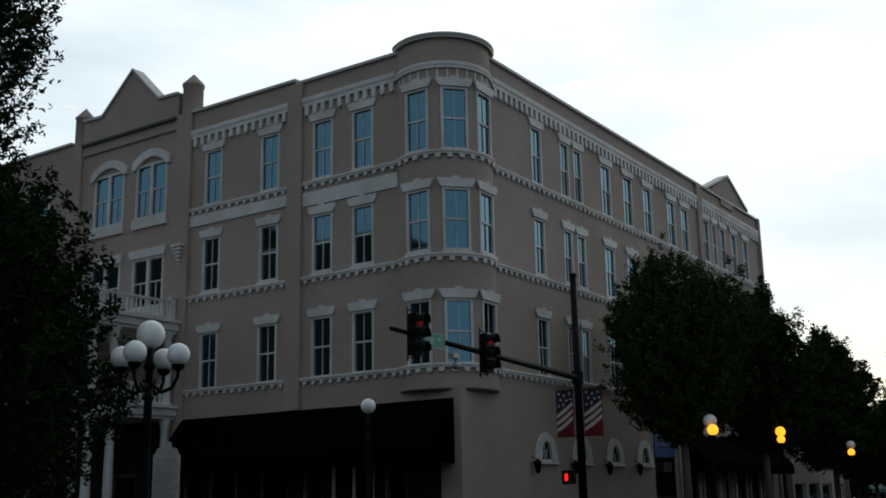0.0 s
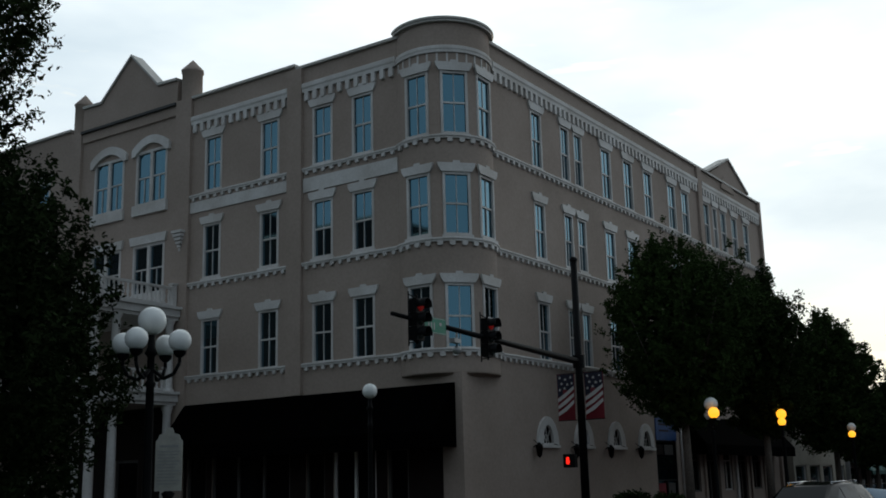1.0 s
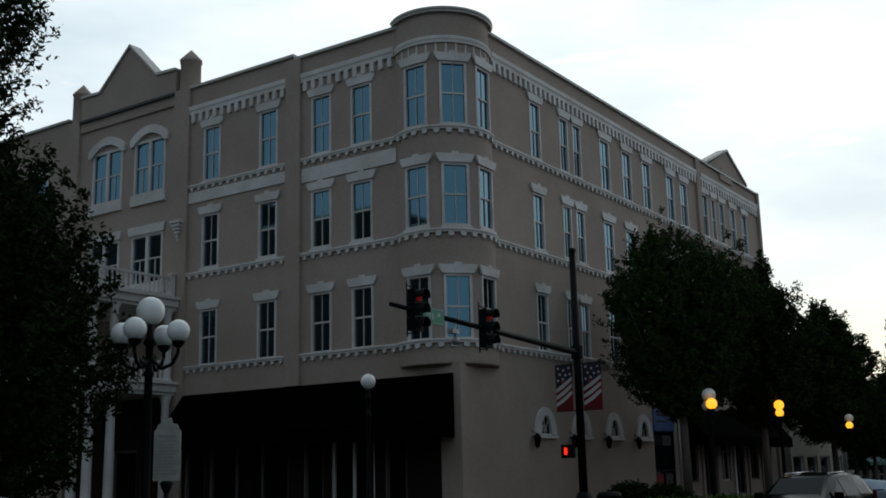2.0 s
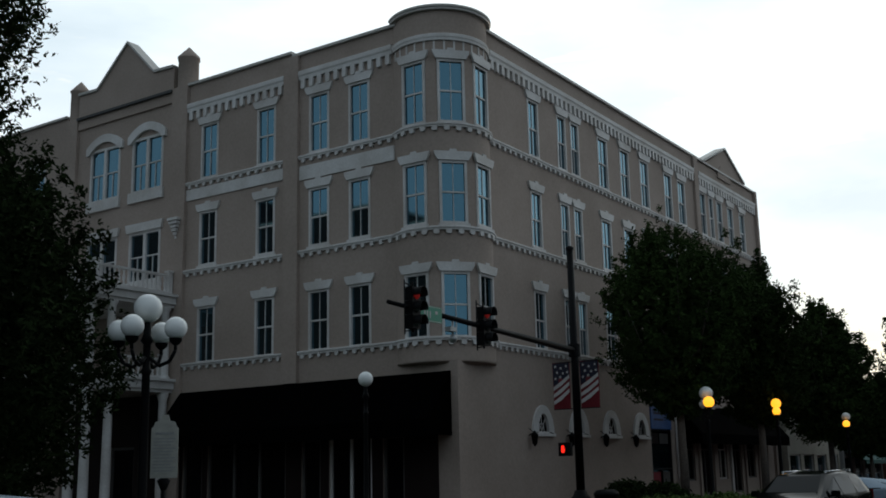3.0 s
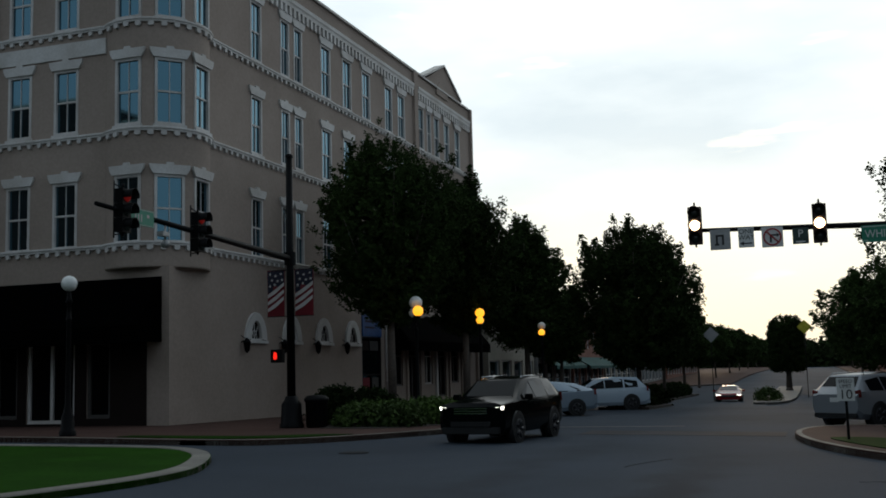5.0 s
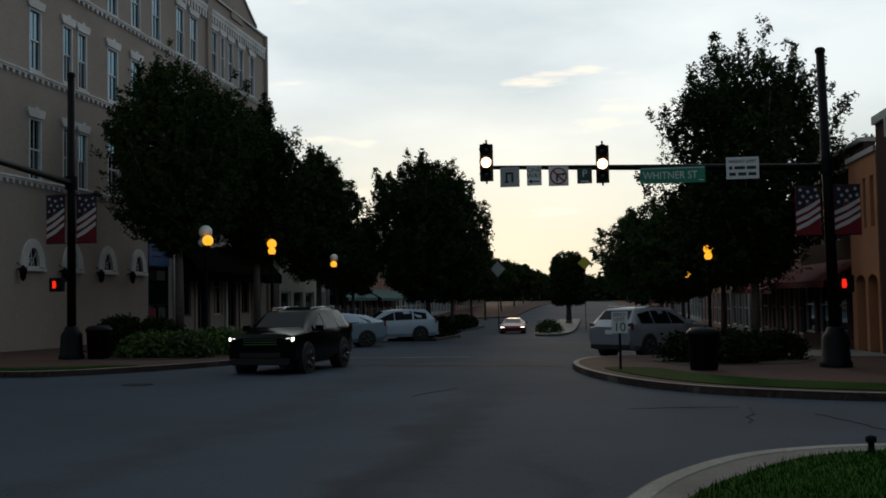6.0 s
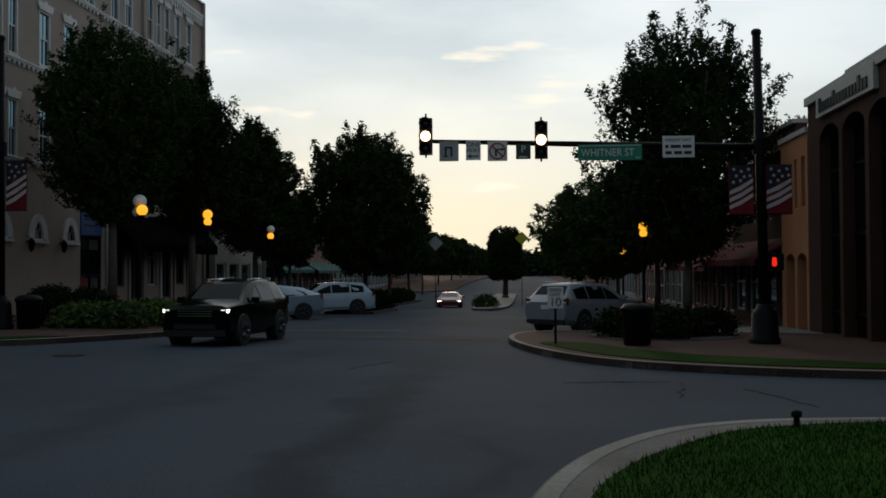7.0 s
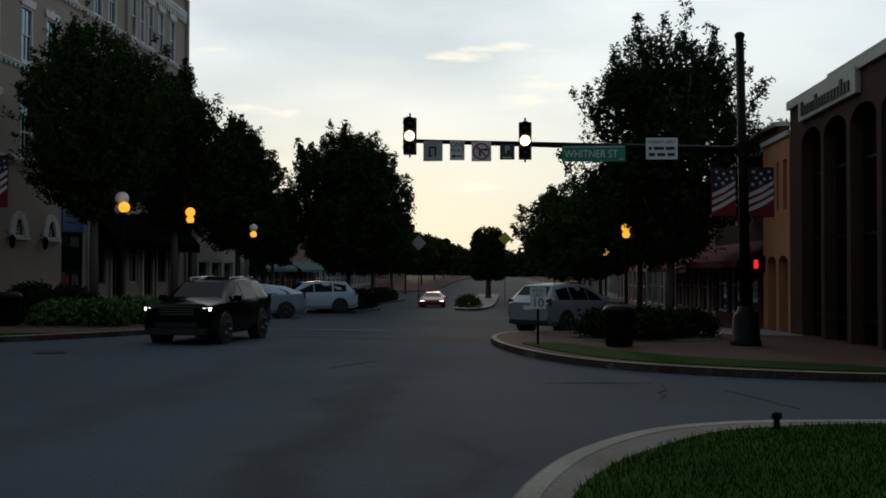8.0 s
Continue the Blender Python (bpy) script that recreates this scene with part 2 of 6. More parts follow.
# ---- mesh helpers ----
def box(bm, a, b):
    """An axis-aligned box between two corners."""
    lo = [min(p, q) for p, q in zip(a, b)]
    hi = [max(p, q) for p, q in zip(a, b)]
    v = [bm.verts.new((hi[0] if i & 1 else lo[0], hi[1] if i & 2 else lo[1], hi[2] if i & 4 else lo[2])) for i in range(8)]
    for f in ((0, 2, 3, 1), (4, 5, 7, 6), (0, 1, 5, 4), (2, 6, 7, 3), (0, 4, 6, 2), (1, 3, 7, 5)):
        bm.faces.new([v[i] for i in f])
    return bm


def tube(bm, p, q, r0, r1=None, n=10, caps=True):
    """A tapered round bar from p to q."""
    r1 = r0 if r1 is None else r1
    p, q = Vector(p), Vector(q)
    ax = (q - p).normalized()
    s = ax.orthogonal().normalized()
    t = ax.cross(s)
    ra, rb = [], []
    for i in range(n):
        c, d = math.cos(math.tau * i / n), math.sin(math.tau * i / n)
        ra.append(bm.verts.new(p + (s * c + t * d) * r0))
        rb.append(bm.verts.new(q + (s * c + t * d) * r1))
    for i in range(n):
        f = bm.faces.new((ra[i], ra[(i + 1) % n], rb[(i + 1) % n], rb[i]))
        f.smooth = True
    if caps:
        bm.faces.new(ra[::-1])
        bm.faces.new(rb)
    return bm


def lathe(bm, prof, n=16, at=(0, 0, 0), a0=0.0, a1=math.tau):
    """A turned shape: prof is rows of (radius, height)."""
    at = Vector(at)
    full = abs(a1 - a0 - math.tau) < 1e-6
    m = n if full else n + 1
    rings = [[bm.verts.new(at + Vector((r * math.cos(a0 + (a1 - a0) * i / n), r * math.sin(a0 + (a1 - a0) * i / n), z))) for i in range(m)] for r, z in prof]
    for k in range(len(rings) - 1):
        for i in range(n):
            j = (i + 1) % m
            f = bm.faces.new((rings[k][i], rings[k][j], rings[k + 1][j], rings[k + 1][i]))
            f.smooth = True
    return bm


def prism(bm, outline, to, d0, d1):
    """A flat outline (u, v) given thickness from d0 to d1 by to(u, v, d)."""
    a = [bm.verts.new(to(u, v, d0)) for u, v in outline]
    b = [bm.verts.new(to(u, v, d1)) for u, v in outline]
    bm.faces.new(a)
    bm.faces.new(b[::-1])
    for i in range(len(a)):
        j = (i + 1) % len(a)
        bm.faces.new((a[j], a[i], b[i], b[j]))
    return bm


def ball(bm, c, r, n=16):
    k = n // 2
    return lathe(bm, [(max(r * math.sin(math.pi * i / k), 1e-4), -r * math.cos(math.pi * i / k)) for i in range(k + 1)], n, c)


def mesh_of(name, bm, material):
    bmesh.ops.recalc_face_normals(bm, faces=bm.faces)
    me = bpy.data.meshes.new(name)
    bm.to_mesh(me)
    bm.free()
    me.materials.append(material)
    return me


def part(name, bm, material, parent=None, label="", m=None):
    """One mesh object under a thing or a part; bm may be a finished mesh that several share."""
    me = bm if isinstance(bm, bpy.types.Mesh) else mesh_of(name, bm, material)
    ob = new(name, me)
    if parent:
        ob.parent = parent
    if m:
        ob.matrix_basis = m
    if label:
        tagged(ob, label)
    return ob


def thing(name, label, category, m=None, group="", kind=""):
    ob = new(name)
    ob.empty_display_size = 0.2
    if m:
        ob.matrix_basis = m
    return tagged(ob, label, category, group, kind)


def single(name, bm, material, label, category, group="", kind="", m=None):
    ob = part(name, bm, material, None, "", m)
    return tagged(ob, label, category, group, kind)


B = bmesh.new


# ---- ground ----
def gz(x, y):
    """Height of the road: a dip further down the street and a slight fall across the junction."""
    return -1.13 * math.exp(-((y - 99) / 56.4) ** 2) - 0.012 * (min(max(x, -21), 11) + 7.5)


def terrain():
    xs = [-1500, -700, -300, -150] + [-90 + 3 * i for i in range(61)] + [150, 300, 700, 1500]
    ys = [-1500, -500, -150, -60] + [-30 + 3 * i for i in range(91)] + [270, 320, 400, 600, 1000, 2000, 3500]
    bm = B()
    vs = [[bm.verts.new((x, y, gz(x, y) - (0.006 * max(0, abs(x) - 90)))) for x in xs] for y in ys]
    for j in range(len(ys) - 1):
        for i in range(len(xs) - 1):
            f = bm.faces.new((vs[j][i], vs[j][i + 1], vs[j + 1][i + 1], vs[j + 1][i]))
            f.smooth = True
    return bm


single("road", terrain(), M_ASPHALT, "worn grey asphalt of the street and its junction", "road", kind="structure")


def slab(outline, up, step=2.5, drop=0.4):
    """A paved sheet that follows the ground at height up, with upright edges."""
    bm = B()
    bm.faces.new([bm.verts.new((x, y, 0)) for x, y in outline])
    for ax in (0, 1):
        lo, hi = min(p[ax] for p in outline), max(p[ax] for p in outline)
        k = lo + step
        while k < hi:
            co, no = ((k, 0, 0), (1, 0, 0)) if ax == 0 else ((0, k, 0), (0, 1, 0))
            bmesh.ops.bisect_plane(bm, geom=bm.verts[:] + bm.edges[:] + bm.faces[:], plane_co=co, plane_no=no)
            k += step
    border = [e for e in bm.edges if e.is_boundary]
    ext = bmesh.ops.extrude_edge_only(bm, edges=border)["geom"]
    low = {v for v in ext if isinstance(v, bmesh.types.BMVert)}
    for v in bm.verts:
        v.co.z = gz(v.co.x, v.co.y) + up - (drop if v in low else 0)
    return bm


def ribbon(pts, width, up, thick=0.3, side=1.0):
    """A kerb of that width along a line of points, with a slightly rounded top."""
    bm = B()
    n = len(pts)
    rows = []
    for i in range(n):
        p = Vector((*pts[i], 0))
        d = (Vector((*pts[min(i + 1, n - 1)], 0)) - Vector((*pts[max(i - 1, 0)], 0))).normalized()
        s = Vector((-d.y, d.x, 0)) * side
        row = []
        for u, z in ((0, -thick), (0, up - 0.03), (0.03, up), (width - 0.02, up), (width, up - 0.02), (width, -thick)):
            q = p + s * u
            row.append(bm.verts.new((q.x, q.y, gz(q.x, q.y) + z)))
        rows.append(row)
    for a, b in zip(rows, rows[1:]):
        for k in range(5):
            bm.faces.new((a[k], a[k + 1], b[k + 1], b[k]))
    bm.faces.new(rows[0])
    bm.faces.new(rows[-1][::-1])
    return bm


def smooth(pts, n=6):
    """A rounded line through points."""
    out = []
    for i in range(len(pts) - 1):
        p0, p1, p2, p3 = [Vector(pts[max(0, min(len(pts) - 1, i + k))]) for k in (-1, 0, 1, 2)]
        for j in range(n):
            t = j / n
            q = 0.5 * ((2 * p1) + (p2 - p0) * t + (2 * p0 - 5 * p1 + 4 * p2 - p3) * t * t + (3 * p1 - p0 - 3 * p2 + p3) * t ** 3)
            out.append((q.x, q.y))
    return out + [tuple(pts[-1])]


# corner of the hotel block
KERB_HOTEL = smooth([(-75, 25.6), (-40, 25.6), (-22, 24.9), (-15.0, 24.4), (-12.8, 25.3), (-11.1, 28.6), (-10.3, 32.0), (-10.3, 37.5)]) + [(-12.6, 41.2), (-16.0, 41.6), (-16.0, 120.0), (-9.5, 128.0), (-8.6, 330.0)]
single("kerb", ribbon(KERB_HOTEL, 0.18, 0.15), M_CONCRETE, "pale worn concrete kerb round the hotel corner", "kerb", kind="structure")
single("pavement", slab(KERB_HOTEL + [(-75, 330)], 0.146), M_BRICKPAVE, "dark red brick pavement beside the hotel", "pavement", kind="structure")
# corner of the bank
KERB_BANK = [(60.0, 19.6)] + smooth([(14, 19.6), (8.5, 19.5), (5.4, 19.6), (3.05, 20.4), (1.5, 21.7), (0.45, 23.8), (-0.35, 26.8), (-0.65, 30.0), (-0.3, 32.6), (0.6, 33.9)]) + [(4.6, 34.6), (4.6, 330.0)]
single("kerb", ribbon(KERB_BANK, 0.18, 0.15, side=-1), M_CONCRETE, "pale worn concrete kerb round the bank corner", "kerb", kind="structure")
single("pavement", slab(KERB_BANK + [(60, 330)], 0.146), M_BRICKPAVE, "dark red brick pavement beside the bank", "pavement", kind="structure")
# near green on the right
KERB_GREEN = [(0.4, -12.0)] + smooth([(-0.45, 2.0), (-0.22, 5.6), (-0.02, 8.0), (0.36, 9.7), (0.84, 10.9), (1.46, 11.9), (2.23, 12.55), (3.2, 12.95), (5.3, 13.3), (9.0, 13.5)]) + [(40.0, 13.6)]
single("kerb", ribbon(KERB_GREEN, 0.22, 0.13, side=-1), M_CONCRETE, "broad pale concrete kerb round the near green", "kerb", kind="structure")
EDGE_GREEN = [(0.9, -12.0)] + smooth([(0.2, 2.0), (0.28, 6.0), (0.42, 8.0), (0.85, 9.5), (1.35, 10.5), (2.05, 11.6), (2.8, 12.2), (4.2, 12.75), (6.5, 13.0)]) + [(40, 13.1)]
single("pavement", slab(KERB_GREEN + [(40, -12)], 0.12), M_EDGING, "narrow concrete edging strip round the near green", "pavement", kind="structure")
single("lawn", slab(EDGE_GREEN + [(40, -12)], 0.135), M_GRASS, "mown dark green lawn inside the kerb", "lawn", kind="structure")

# green on the near left
KERB_LEFT = [(-60.0, 22.0), (-30.0, 22.2)] + smooth([(-19.5, 22.4), (-15.0, 22.3), (-12.9, 21.0), (-11.4, 18.6), (-10.6, 16.4), (-10.6, 14.0), (-11.4, 11.0), (-14.0, 8.0)]) + [(-60.0, 6.0)]
single("kerb", ribbon(KERB_LEFT, 0.4, 0.13, side=-1), M_CONCRETE, "broad pale concrete kerb round the grassy island", "kerb", kind="structure")
single("lawn", slab(KERB_LEFT, 0.11), M_GRASS, "mown dark green lawn on the far island", "lawn", kind="structure")
# median with kerb down the street
MED = smooth([(-3.0, 66.5), (-2.2, 68.5), (-1.6, 80.0), (-1.6, 118.0)]) + smooth([(-3.8, 118.0), (-4.0, 80.0), (-3.8, 68.5), (-3.0, 66.5)])
single("median_kerb", ribbon(MED, 0.2, 0.15, side=1), M_CONCRETE, "concrete kerb round the street median", "kerb", kind="structure")
single("median", slab(MED[:-1], 0.14), M_WALKWAY, "narrow paved median in the street", "median", kind="structure")

# grass verge and pale walk on the bank corner
VERGE = smooth([(7.6, 20.0), (5.6, 20.05), (3.4, 20.85), (1.95, 22.05), (0.95, 24.1), (0.2, 27.0), (1.4, 26.9), (2.4, 24.5), (4.0, 22.7), (6.4, 21.5), (7.6, 20.0)])
single("grass_verge", slab(VERGE[:-1], 0.165), M_GRASS, "strip of dark grass behind the bank kerb", "grass", kind="structure")
single("pavement", slab([(4.2, 33.8), (8.9, 33.4), (8.9, 38.5), (4.75, 38.5)], 0.165), M_WALKWAY, "pale concrete walk along the bank", "pavement", kind="structure")
VERGE_L = [(-14.6, 24.7), (-13.0, 25.5), (-12.1, 27.2), (-12.9, 27.1), (-14.6, 25.9), (-18.2, 25.8), (-18.2, 25.1)]
single("grass_verge", slab(VERGE_L, 0.165), M_GRASS, "strip of dark grass behind the hotel kerb", "grass", kind="structure")


def road_patch(pts, name, material, label, up=0.006):
    single(name, slab(pts, up, 1.5, 0.004), material, label, "road marking", kind="structure")


M_PAINT = mat("worn_white_paint", (0.10, 0.10, 0.10), 0.8, 25, 0.4, 0.2)
M_CROSSING = mat("worn_brick_crossing", (0.055, 0.050, 0.052), 0.9, 20, 0.3, 0.3, ior=1.2)
road_patch([(-9.8, 34.4), (-4.2, 35.6), (-4.2, 36.0), (-9.8, 34.8)], "stop_line", M_PAINT, "worn white stop line across the lane")
road_patch([(-6.6, 30.6), (-0.9, 30.2), (-0.9, 32.4), (-6.6, 32.8)], "crossing", M_CROSSING, "faded brick pedestrian crossing")
rs = random.Random(3)
for k, (x0, y0, dx, dy) in enumerate(((2.2, 16.0, 0.3, 2.4), (3.9, 15.2, -0.5, 2.2), (-3.5, 20.0, 0.6, 2.0), (0.5, 18.0, 1.8, 0.5))):
    n = 9
    c = [(x0 + dx * i / n + rs.uniform(-0.06, 0.06), y0 + dy * i / n + rs.uniform(-0.06, 0.06)) for i in range(n + 1)]
    road_patch([(x - 0.015, y) for x, y in c] + [(x + 0.015, y) for x, y in c[::-1]], "tar_seam", M_TAR, "dark sealed crack in the asphalt", 0.008)
b = B()
lathe(b, [(0.001, 0.02), (0.30, 0.02), (0.34, 0.012), (0.34, -0.05)], 24)
single("manhole_cover", b, M_TAR, "dark iron manhole cover in the road", "manhole cover", m=pose(-10.0, 22.5, gz(-10.0, 22.5)))

# blades of grass on the near green
rs = random.Random(31)
verts, faces = [], []
while len(faces) < 26000:
    x, y = rs.uniform(0.45, 7.5), rs.uniform(6.5, 13.4)
    edge = [p for p in EDGE_GREEN if p[1] > 2]
    lim = min(edge, key=lambda p: abs(p[0] - x))
    if y > lim[1] - 0.03 + rs.gauss(0, 0.03):
        continue
    z = gz(x, y) + 0.13
    a, h, w = rs.uniform(0, math.tau), rs.uniform(0.03, 0.075), 0.006
    k = len(verts)
    dx, dy, lx, ly = w * math.cos(a), w * math.sin(a), rs.gauss(0, 0.02), rs.gauss(0, 0.02)
    verts += [(x - dx, y - dy, z), (x + dx, y + dy, z), (x + lx, y + ly, z + h)]
    faces.append((k, k + 1, k + 2))
me = bpy.data.meshes.new("grass_blades")
me.from_pydata(verts, [], faces)
me.materials.append(M_GRASS)
tagged(part("grass_blades", me, None), "short dark green blades of mown grass", "grass", kind="stuff")


# ---- hotel ----
CX, CY = -21.16, 32.09
FLOORS = ((6.40, 8.84), (10.64, 13.08), (14.57, 17.11))
hotel = thing("hotel", "four-storey tan stucco corner hotel with white trim and a rounded bay", "building", pose(CX, CY, 0))


def on_left(u, z, d):
    """Front facing the junction: u metres along it from the corner, d metres out of the wall."""
    return Vector((-u, -d, z))


def on_right(u, z, d):
    """Front along the street."""
    return Vector((d, u, z))


BAY, RB = Vector((-1.5, 1.5, 0)), 1.9


def on_bay(a, z, d):
    """Round bay: a is the angle in degrees, anticlockwise from +x."""
    r = RB + d
    return BAY + Vector((r * math.cos(radians(a)), r * math.sin(radians(a)), z))


def wall(to, u0, u1, z0, z1, holes, thick, fine=None):
    """A wall with openings that go through it: outer and inner skin and the reveals between."""
    us = sorted({u0, u1, *[h[0] for h in holes], *[h[1] for h in holes]})
    if fine:
        us = sorted({*us, *[u0 + (u1 - u0) * i / fine for i in range(fine)]})
    zs = sorted({z0, z1, *[h[2] for h in holes], *[h[3] for h in holes]})
    bm = B()
    vo = {(i, k): (bm.verts.new(to(u, z, 0)), bm.verts.new(to(u, z, -thick))) for i, u in enumerate(us) for k, z in enumerate(zs)}
    solid = {}
    for i in range(len(us) - 1):
        for k in range(len(zs) - 1):
            cu, cz = (us[i] + us[i + 1]) / 2, (zs[k] + zs[k + 1]) / 2
            solid[i, k] = not any(h[0] < cu < h[1] and h[2] < cz < h[3] for h in holes)
    for (i, k), s in solid.items():
        if not s:
            continue
        c = ((i, k), (i + 1, k), (i + 1, k + 1), (i, k + 1))
        for side in (0, 1):
            f = bm.faces.new([vo[p][side] for p in c])
            f.smooth = bool(fine)
        for p, q, nb in ((c[0], c[1], (i, k - 1)), (c[1], c[2], (i + 1, k)), (c[2], c[3], (i, k + 1)), (c[3], c[0], (i - 1, k))):
            if not solid.get(nb, False):
                bm.faces.new((vo[p][0], vo[q][0], vo[q][1], vo[p][1]))
    if fine:
        bm.normal_update()
        for e in bm.edges:
            if len(e.link_faces) == 2 and e.calc_face_angle(0) > 0.6:
                e.smooth = False
    return bm


def ring(bm, x0, x1, z0, z1, tx, tb, tt, y0, y1):
    """A closed rectangular frame in one piece."""
    out = ((x0, z0), (x1, z0), (x1, z1), (x0, z1))
    inn = ((x0 + tx, z0 + tb), (x1 - tx, z0 + tb), (x1 - tx, z1 - tt), (x0 + tx, z1 - tt))
    v = [[bm.verts.new((x, y, z)) for x, z in loop] for loop in (out, inn) for y in (y0, y1)]
    for k in range(4):
        j = (k + 1) % 4
        for a, b in ((0, 2), (2, 3), (3, 1), (1, 0)):
            bm.faces.new((v[a][k], v[a][j], v[b][j], v[b][k]))


def ring_on(to, u0, u1, z0, z1, t, d0, d1):
    """A closed frame on a wall, in one piece."""
    bm = B()
    out = ((u0, z0), (u1, z0), (u1, z1), (u0, z1))
    inn = ((u0 + t, z0 + t), (u1 - t, z0 + t), (u1 - t, z1 - t), (u0 + t, z1 - t))
    v = [[bm.verts.new(to(u, z, d)) for u, z in loop] for loop in (out, inn) for d in (d0, d1)]
    for k in range(4):
        j = (k + 1) % 4
        for a, b in ((0, 2), (2, 3), (3, 1), (1, 0)):
            bm.faces.new((v[a][k], v[a][j], v[b][j], v[b][k]))
    return bm


def bar_on(to, u0, u1, z0, z1, d0, d1):
    return box(B(), tuple(to(u0, z0, d0)), tuple(to(u1, z1, d1)))


# window meshes, shared by all windows of one size: origin at the sill's middle, x across, -y outwards
def sash_meshes(w, h, mid=True):
    fr = B()
    t, o, i = 0.10, -0.02, 0.14
    ring(fr, -w / 2, w / 2, 0, h, t, 0.09, t, o, i)
    sash = B()
    box(sash, (-w / 2 + t, 0.04, h * 0.5 - 0.035), (w / 2 - t, 0.10, h * 0.5 + 0.035))
    bar = B()
    box(bar, (-0.014, 0.045, 0.09), (0.014, 0.085, h * 0.5 - 0.035)), box(bar, (-0.014, 0.045, h * 0.5 + 0.035), (0.014, 0.085, h - t))
    up, lo = B(), B()
    box(up, (-w / 2 + t, 0.07, h * 0.5), (w / 2 - t, 0.076, h - t))
    box(lo, (-w / 2 + t, 0.09, 0.09), (w / 2 - t, 0.096, h * 0.5))
    hood = B()
    a, b, c, hh = w / 2 + 0.06, w / 2 + 0.2, 0.15, 0.34
    prism(hood, [(-a, 0), (a, 0), (b - 0.03, hh * 0.55), (b, hh), (c, hh), (c - 0.03, hh + 0.09), (-c + 0.03, hh + 0.09), (-c, hh), (-b, hh), (-b + 0.03, hh * 0.55)], lambda u, v, d: Vector((u, -d, v + h)), 0.0, 0.09)
    sill = B()
    box(sill, (-w / 2 - 0.06, -0.09, -0.10), (w / 2 + 0.06, 0.0, 0.0))
    return [mesh_of(n, m_, k) for n, m_, k in (("window_frame", fr, M_WHITE), ("meeting_rail", sash, M_WHITE), ("glazing_bar", bar, M_WHITE), ("pane", up, M_GLASS), ("pane", lo, M_GLASS), ("hood", hood, M_WHITE), ("sill", sill, M_WHITE))]


def window(parent, me, at, turn, hood=True, sill=True):
    fr = part("window", me[0], None, parent, "white-framed sash window with dark reflecting panes", Matrix.Translation(at) @ pose(0, 0, 0, 0, 0, turn))
    for k, name in ((1, "meeting_rail"), (2, "glazing_bar"), (3, "pane"), (4, "pane")):
        part(name, me[k], None, fr)
    if hood:
        part("hood", me[5], None, fr)
    if sill:
        part("sill", me[6], None, fr)
    return fr


TOPZ = 18.97
W_LEFT = [4.43, 6.53, 9.48, 12.90]
W_RIGHT = [(6.28, 0.95), (8.85, 0.85), (10.12, 0.85), (13.0, 1.1), (15.45, 1.1), (17.85, 1.1), (20.95, 1.1), (22.85, 1.1), (26.05, 0.95), (27.42, 0.75), (28.8, 0.95), (30.68, 1.0), (32.8, 1.0)]
WL = 1.08
LEFT_END, RIGHT_END = 40.0, 35.6
PIL1, PIL2, PIL3 = 7.98, 14.78, 22.62
BAY_L, BAY_R = 2.66, 2.66
BELTS = (6.31, 10.41, 14.40)

# left front
holes = [(u - WL / 2, u + WL / 2, a, b) for u in W_LEFT for a, b in FLOORS]
ARCHW = [(17.02, 2.15), (20.05, 2.2)]
for u, w in ARCHW:
    holes += [(u - w / 2, u + w / 2, 14.68, 17.3), (u - w / 2, u + w / 2, 10.4, 12.75)]
holes += [(u - WL / 2, u + WL / 2, a, b) for u in (25.2, 28.6, 32.0) for a, b in FLOORS]
GF_L = [(2.4, 3.4, 0.3, 3.0), (3.9, 6.0, 0.12, 3.2), (6.4, 7.4, 0.3, 3.0), (8.2, 12.6, 0.3, 3.2), (12.9, 14.1, 0.3, 3.2), (17.2, 18.8, 0.3, 3.0)]
part("wall", wall(on_left, 0.0, LEFT_END, -0.6, 5.55, GF_L, 0.45), M_STUCCO, hotel)
part("wall", wall(on_left, 2.55, LEFT_END, 5.55, TOPZ, holes, 0.45), M_STUCCO, hotel)
# right front
up_holes = [(u - w / 2, u + w / 2, a, b) for u, w in W_RIGHT for a, b in FLOORS]
ARCHES = [6.05, 9.2, 12.38, 15.58]
LUN_W = 1.72
holes = [(u - 0.5, u + 0.5, 3.02, 3.9) for u in ARCHES]
STORE_R = (16.75, 19.25, 0.5, 4.68)
holes += [STORE_R]
GF_R = [(20.7 + 2.4 * i, 20.7 + 2.4 * i + 1.55, 0.15 if i % 2 else 0.9, 3.3) for i in range(6)]
holes += GF_R
part("wall", wall(on_right, 0.45, RIGHT_END, -0.9, 5.55, holes, 0.45), M_STUCCO, hotel)
part("wall", wall(on_right, 2.55, RIGHT_END, 5.55, TOPZ, up_holes, 0.45), M_STUCCO, hotel)
# rounded bay on the upper floors
BAYA = [-90.0, -43.0, 2.5]
AW = 16.8
a0, a1 = -132.0, 42.0
holes = [(a - AW, a + AW, z0, z1) for a in BAYA for z0, z1 in FLOORS]
part("bay_wall", wall(on_bay, a0, a1, 5.55, TOPZ + 0.15, holes, 0.35, 48), M_STUCCO, hotel, "rounded tan stucco bay")
soffit = B()
lathe(soffit, [(0.2, 5.50), (1.2, 5.50), (RB - 0.02, 5.52), (RB + 0.012, 5.54), (RB + 0.012, 5.60)], 40, BAY, radians(a0), radians(a1))
part("bay_soffit", soffit, M_STUCCO, hotel)
corbel = B()
lathe(corbel, [(0.45, 5.15), (0.6, 5.3), (0.95, 5.42), (1.15, 5.5)], 24, BAY + Vector((0.55, -0.55, 0)), radians(-150), radians(60))
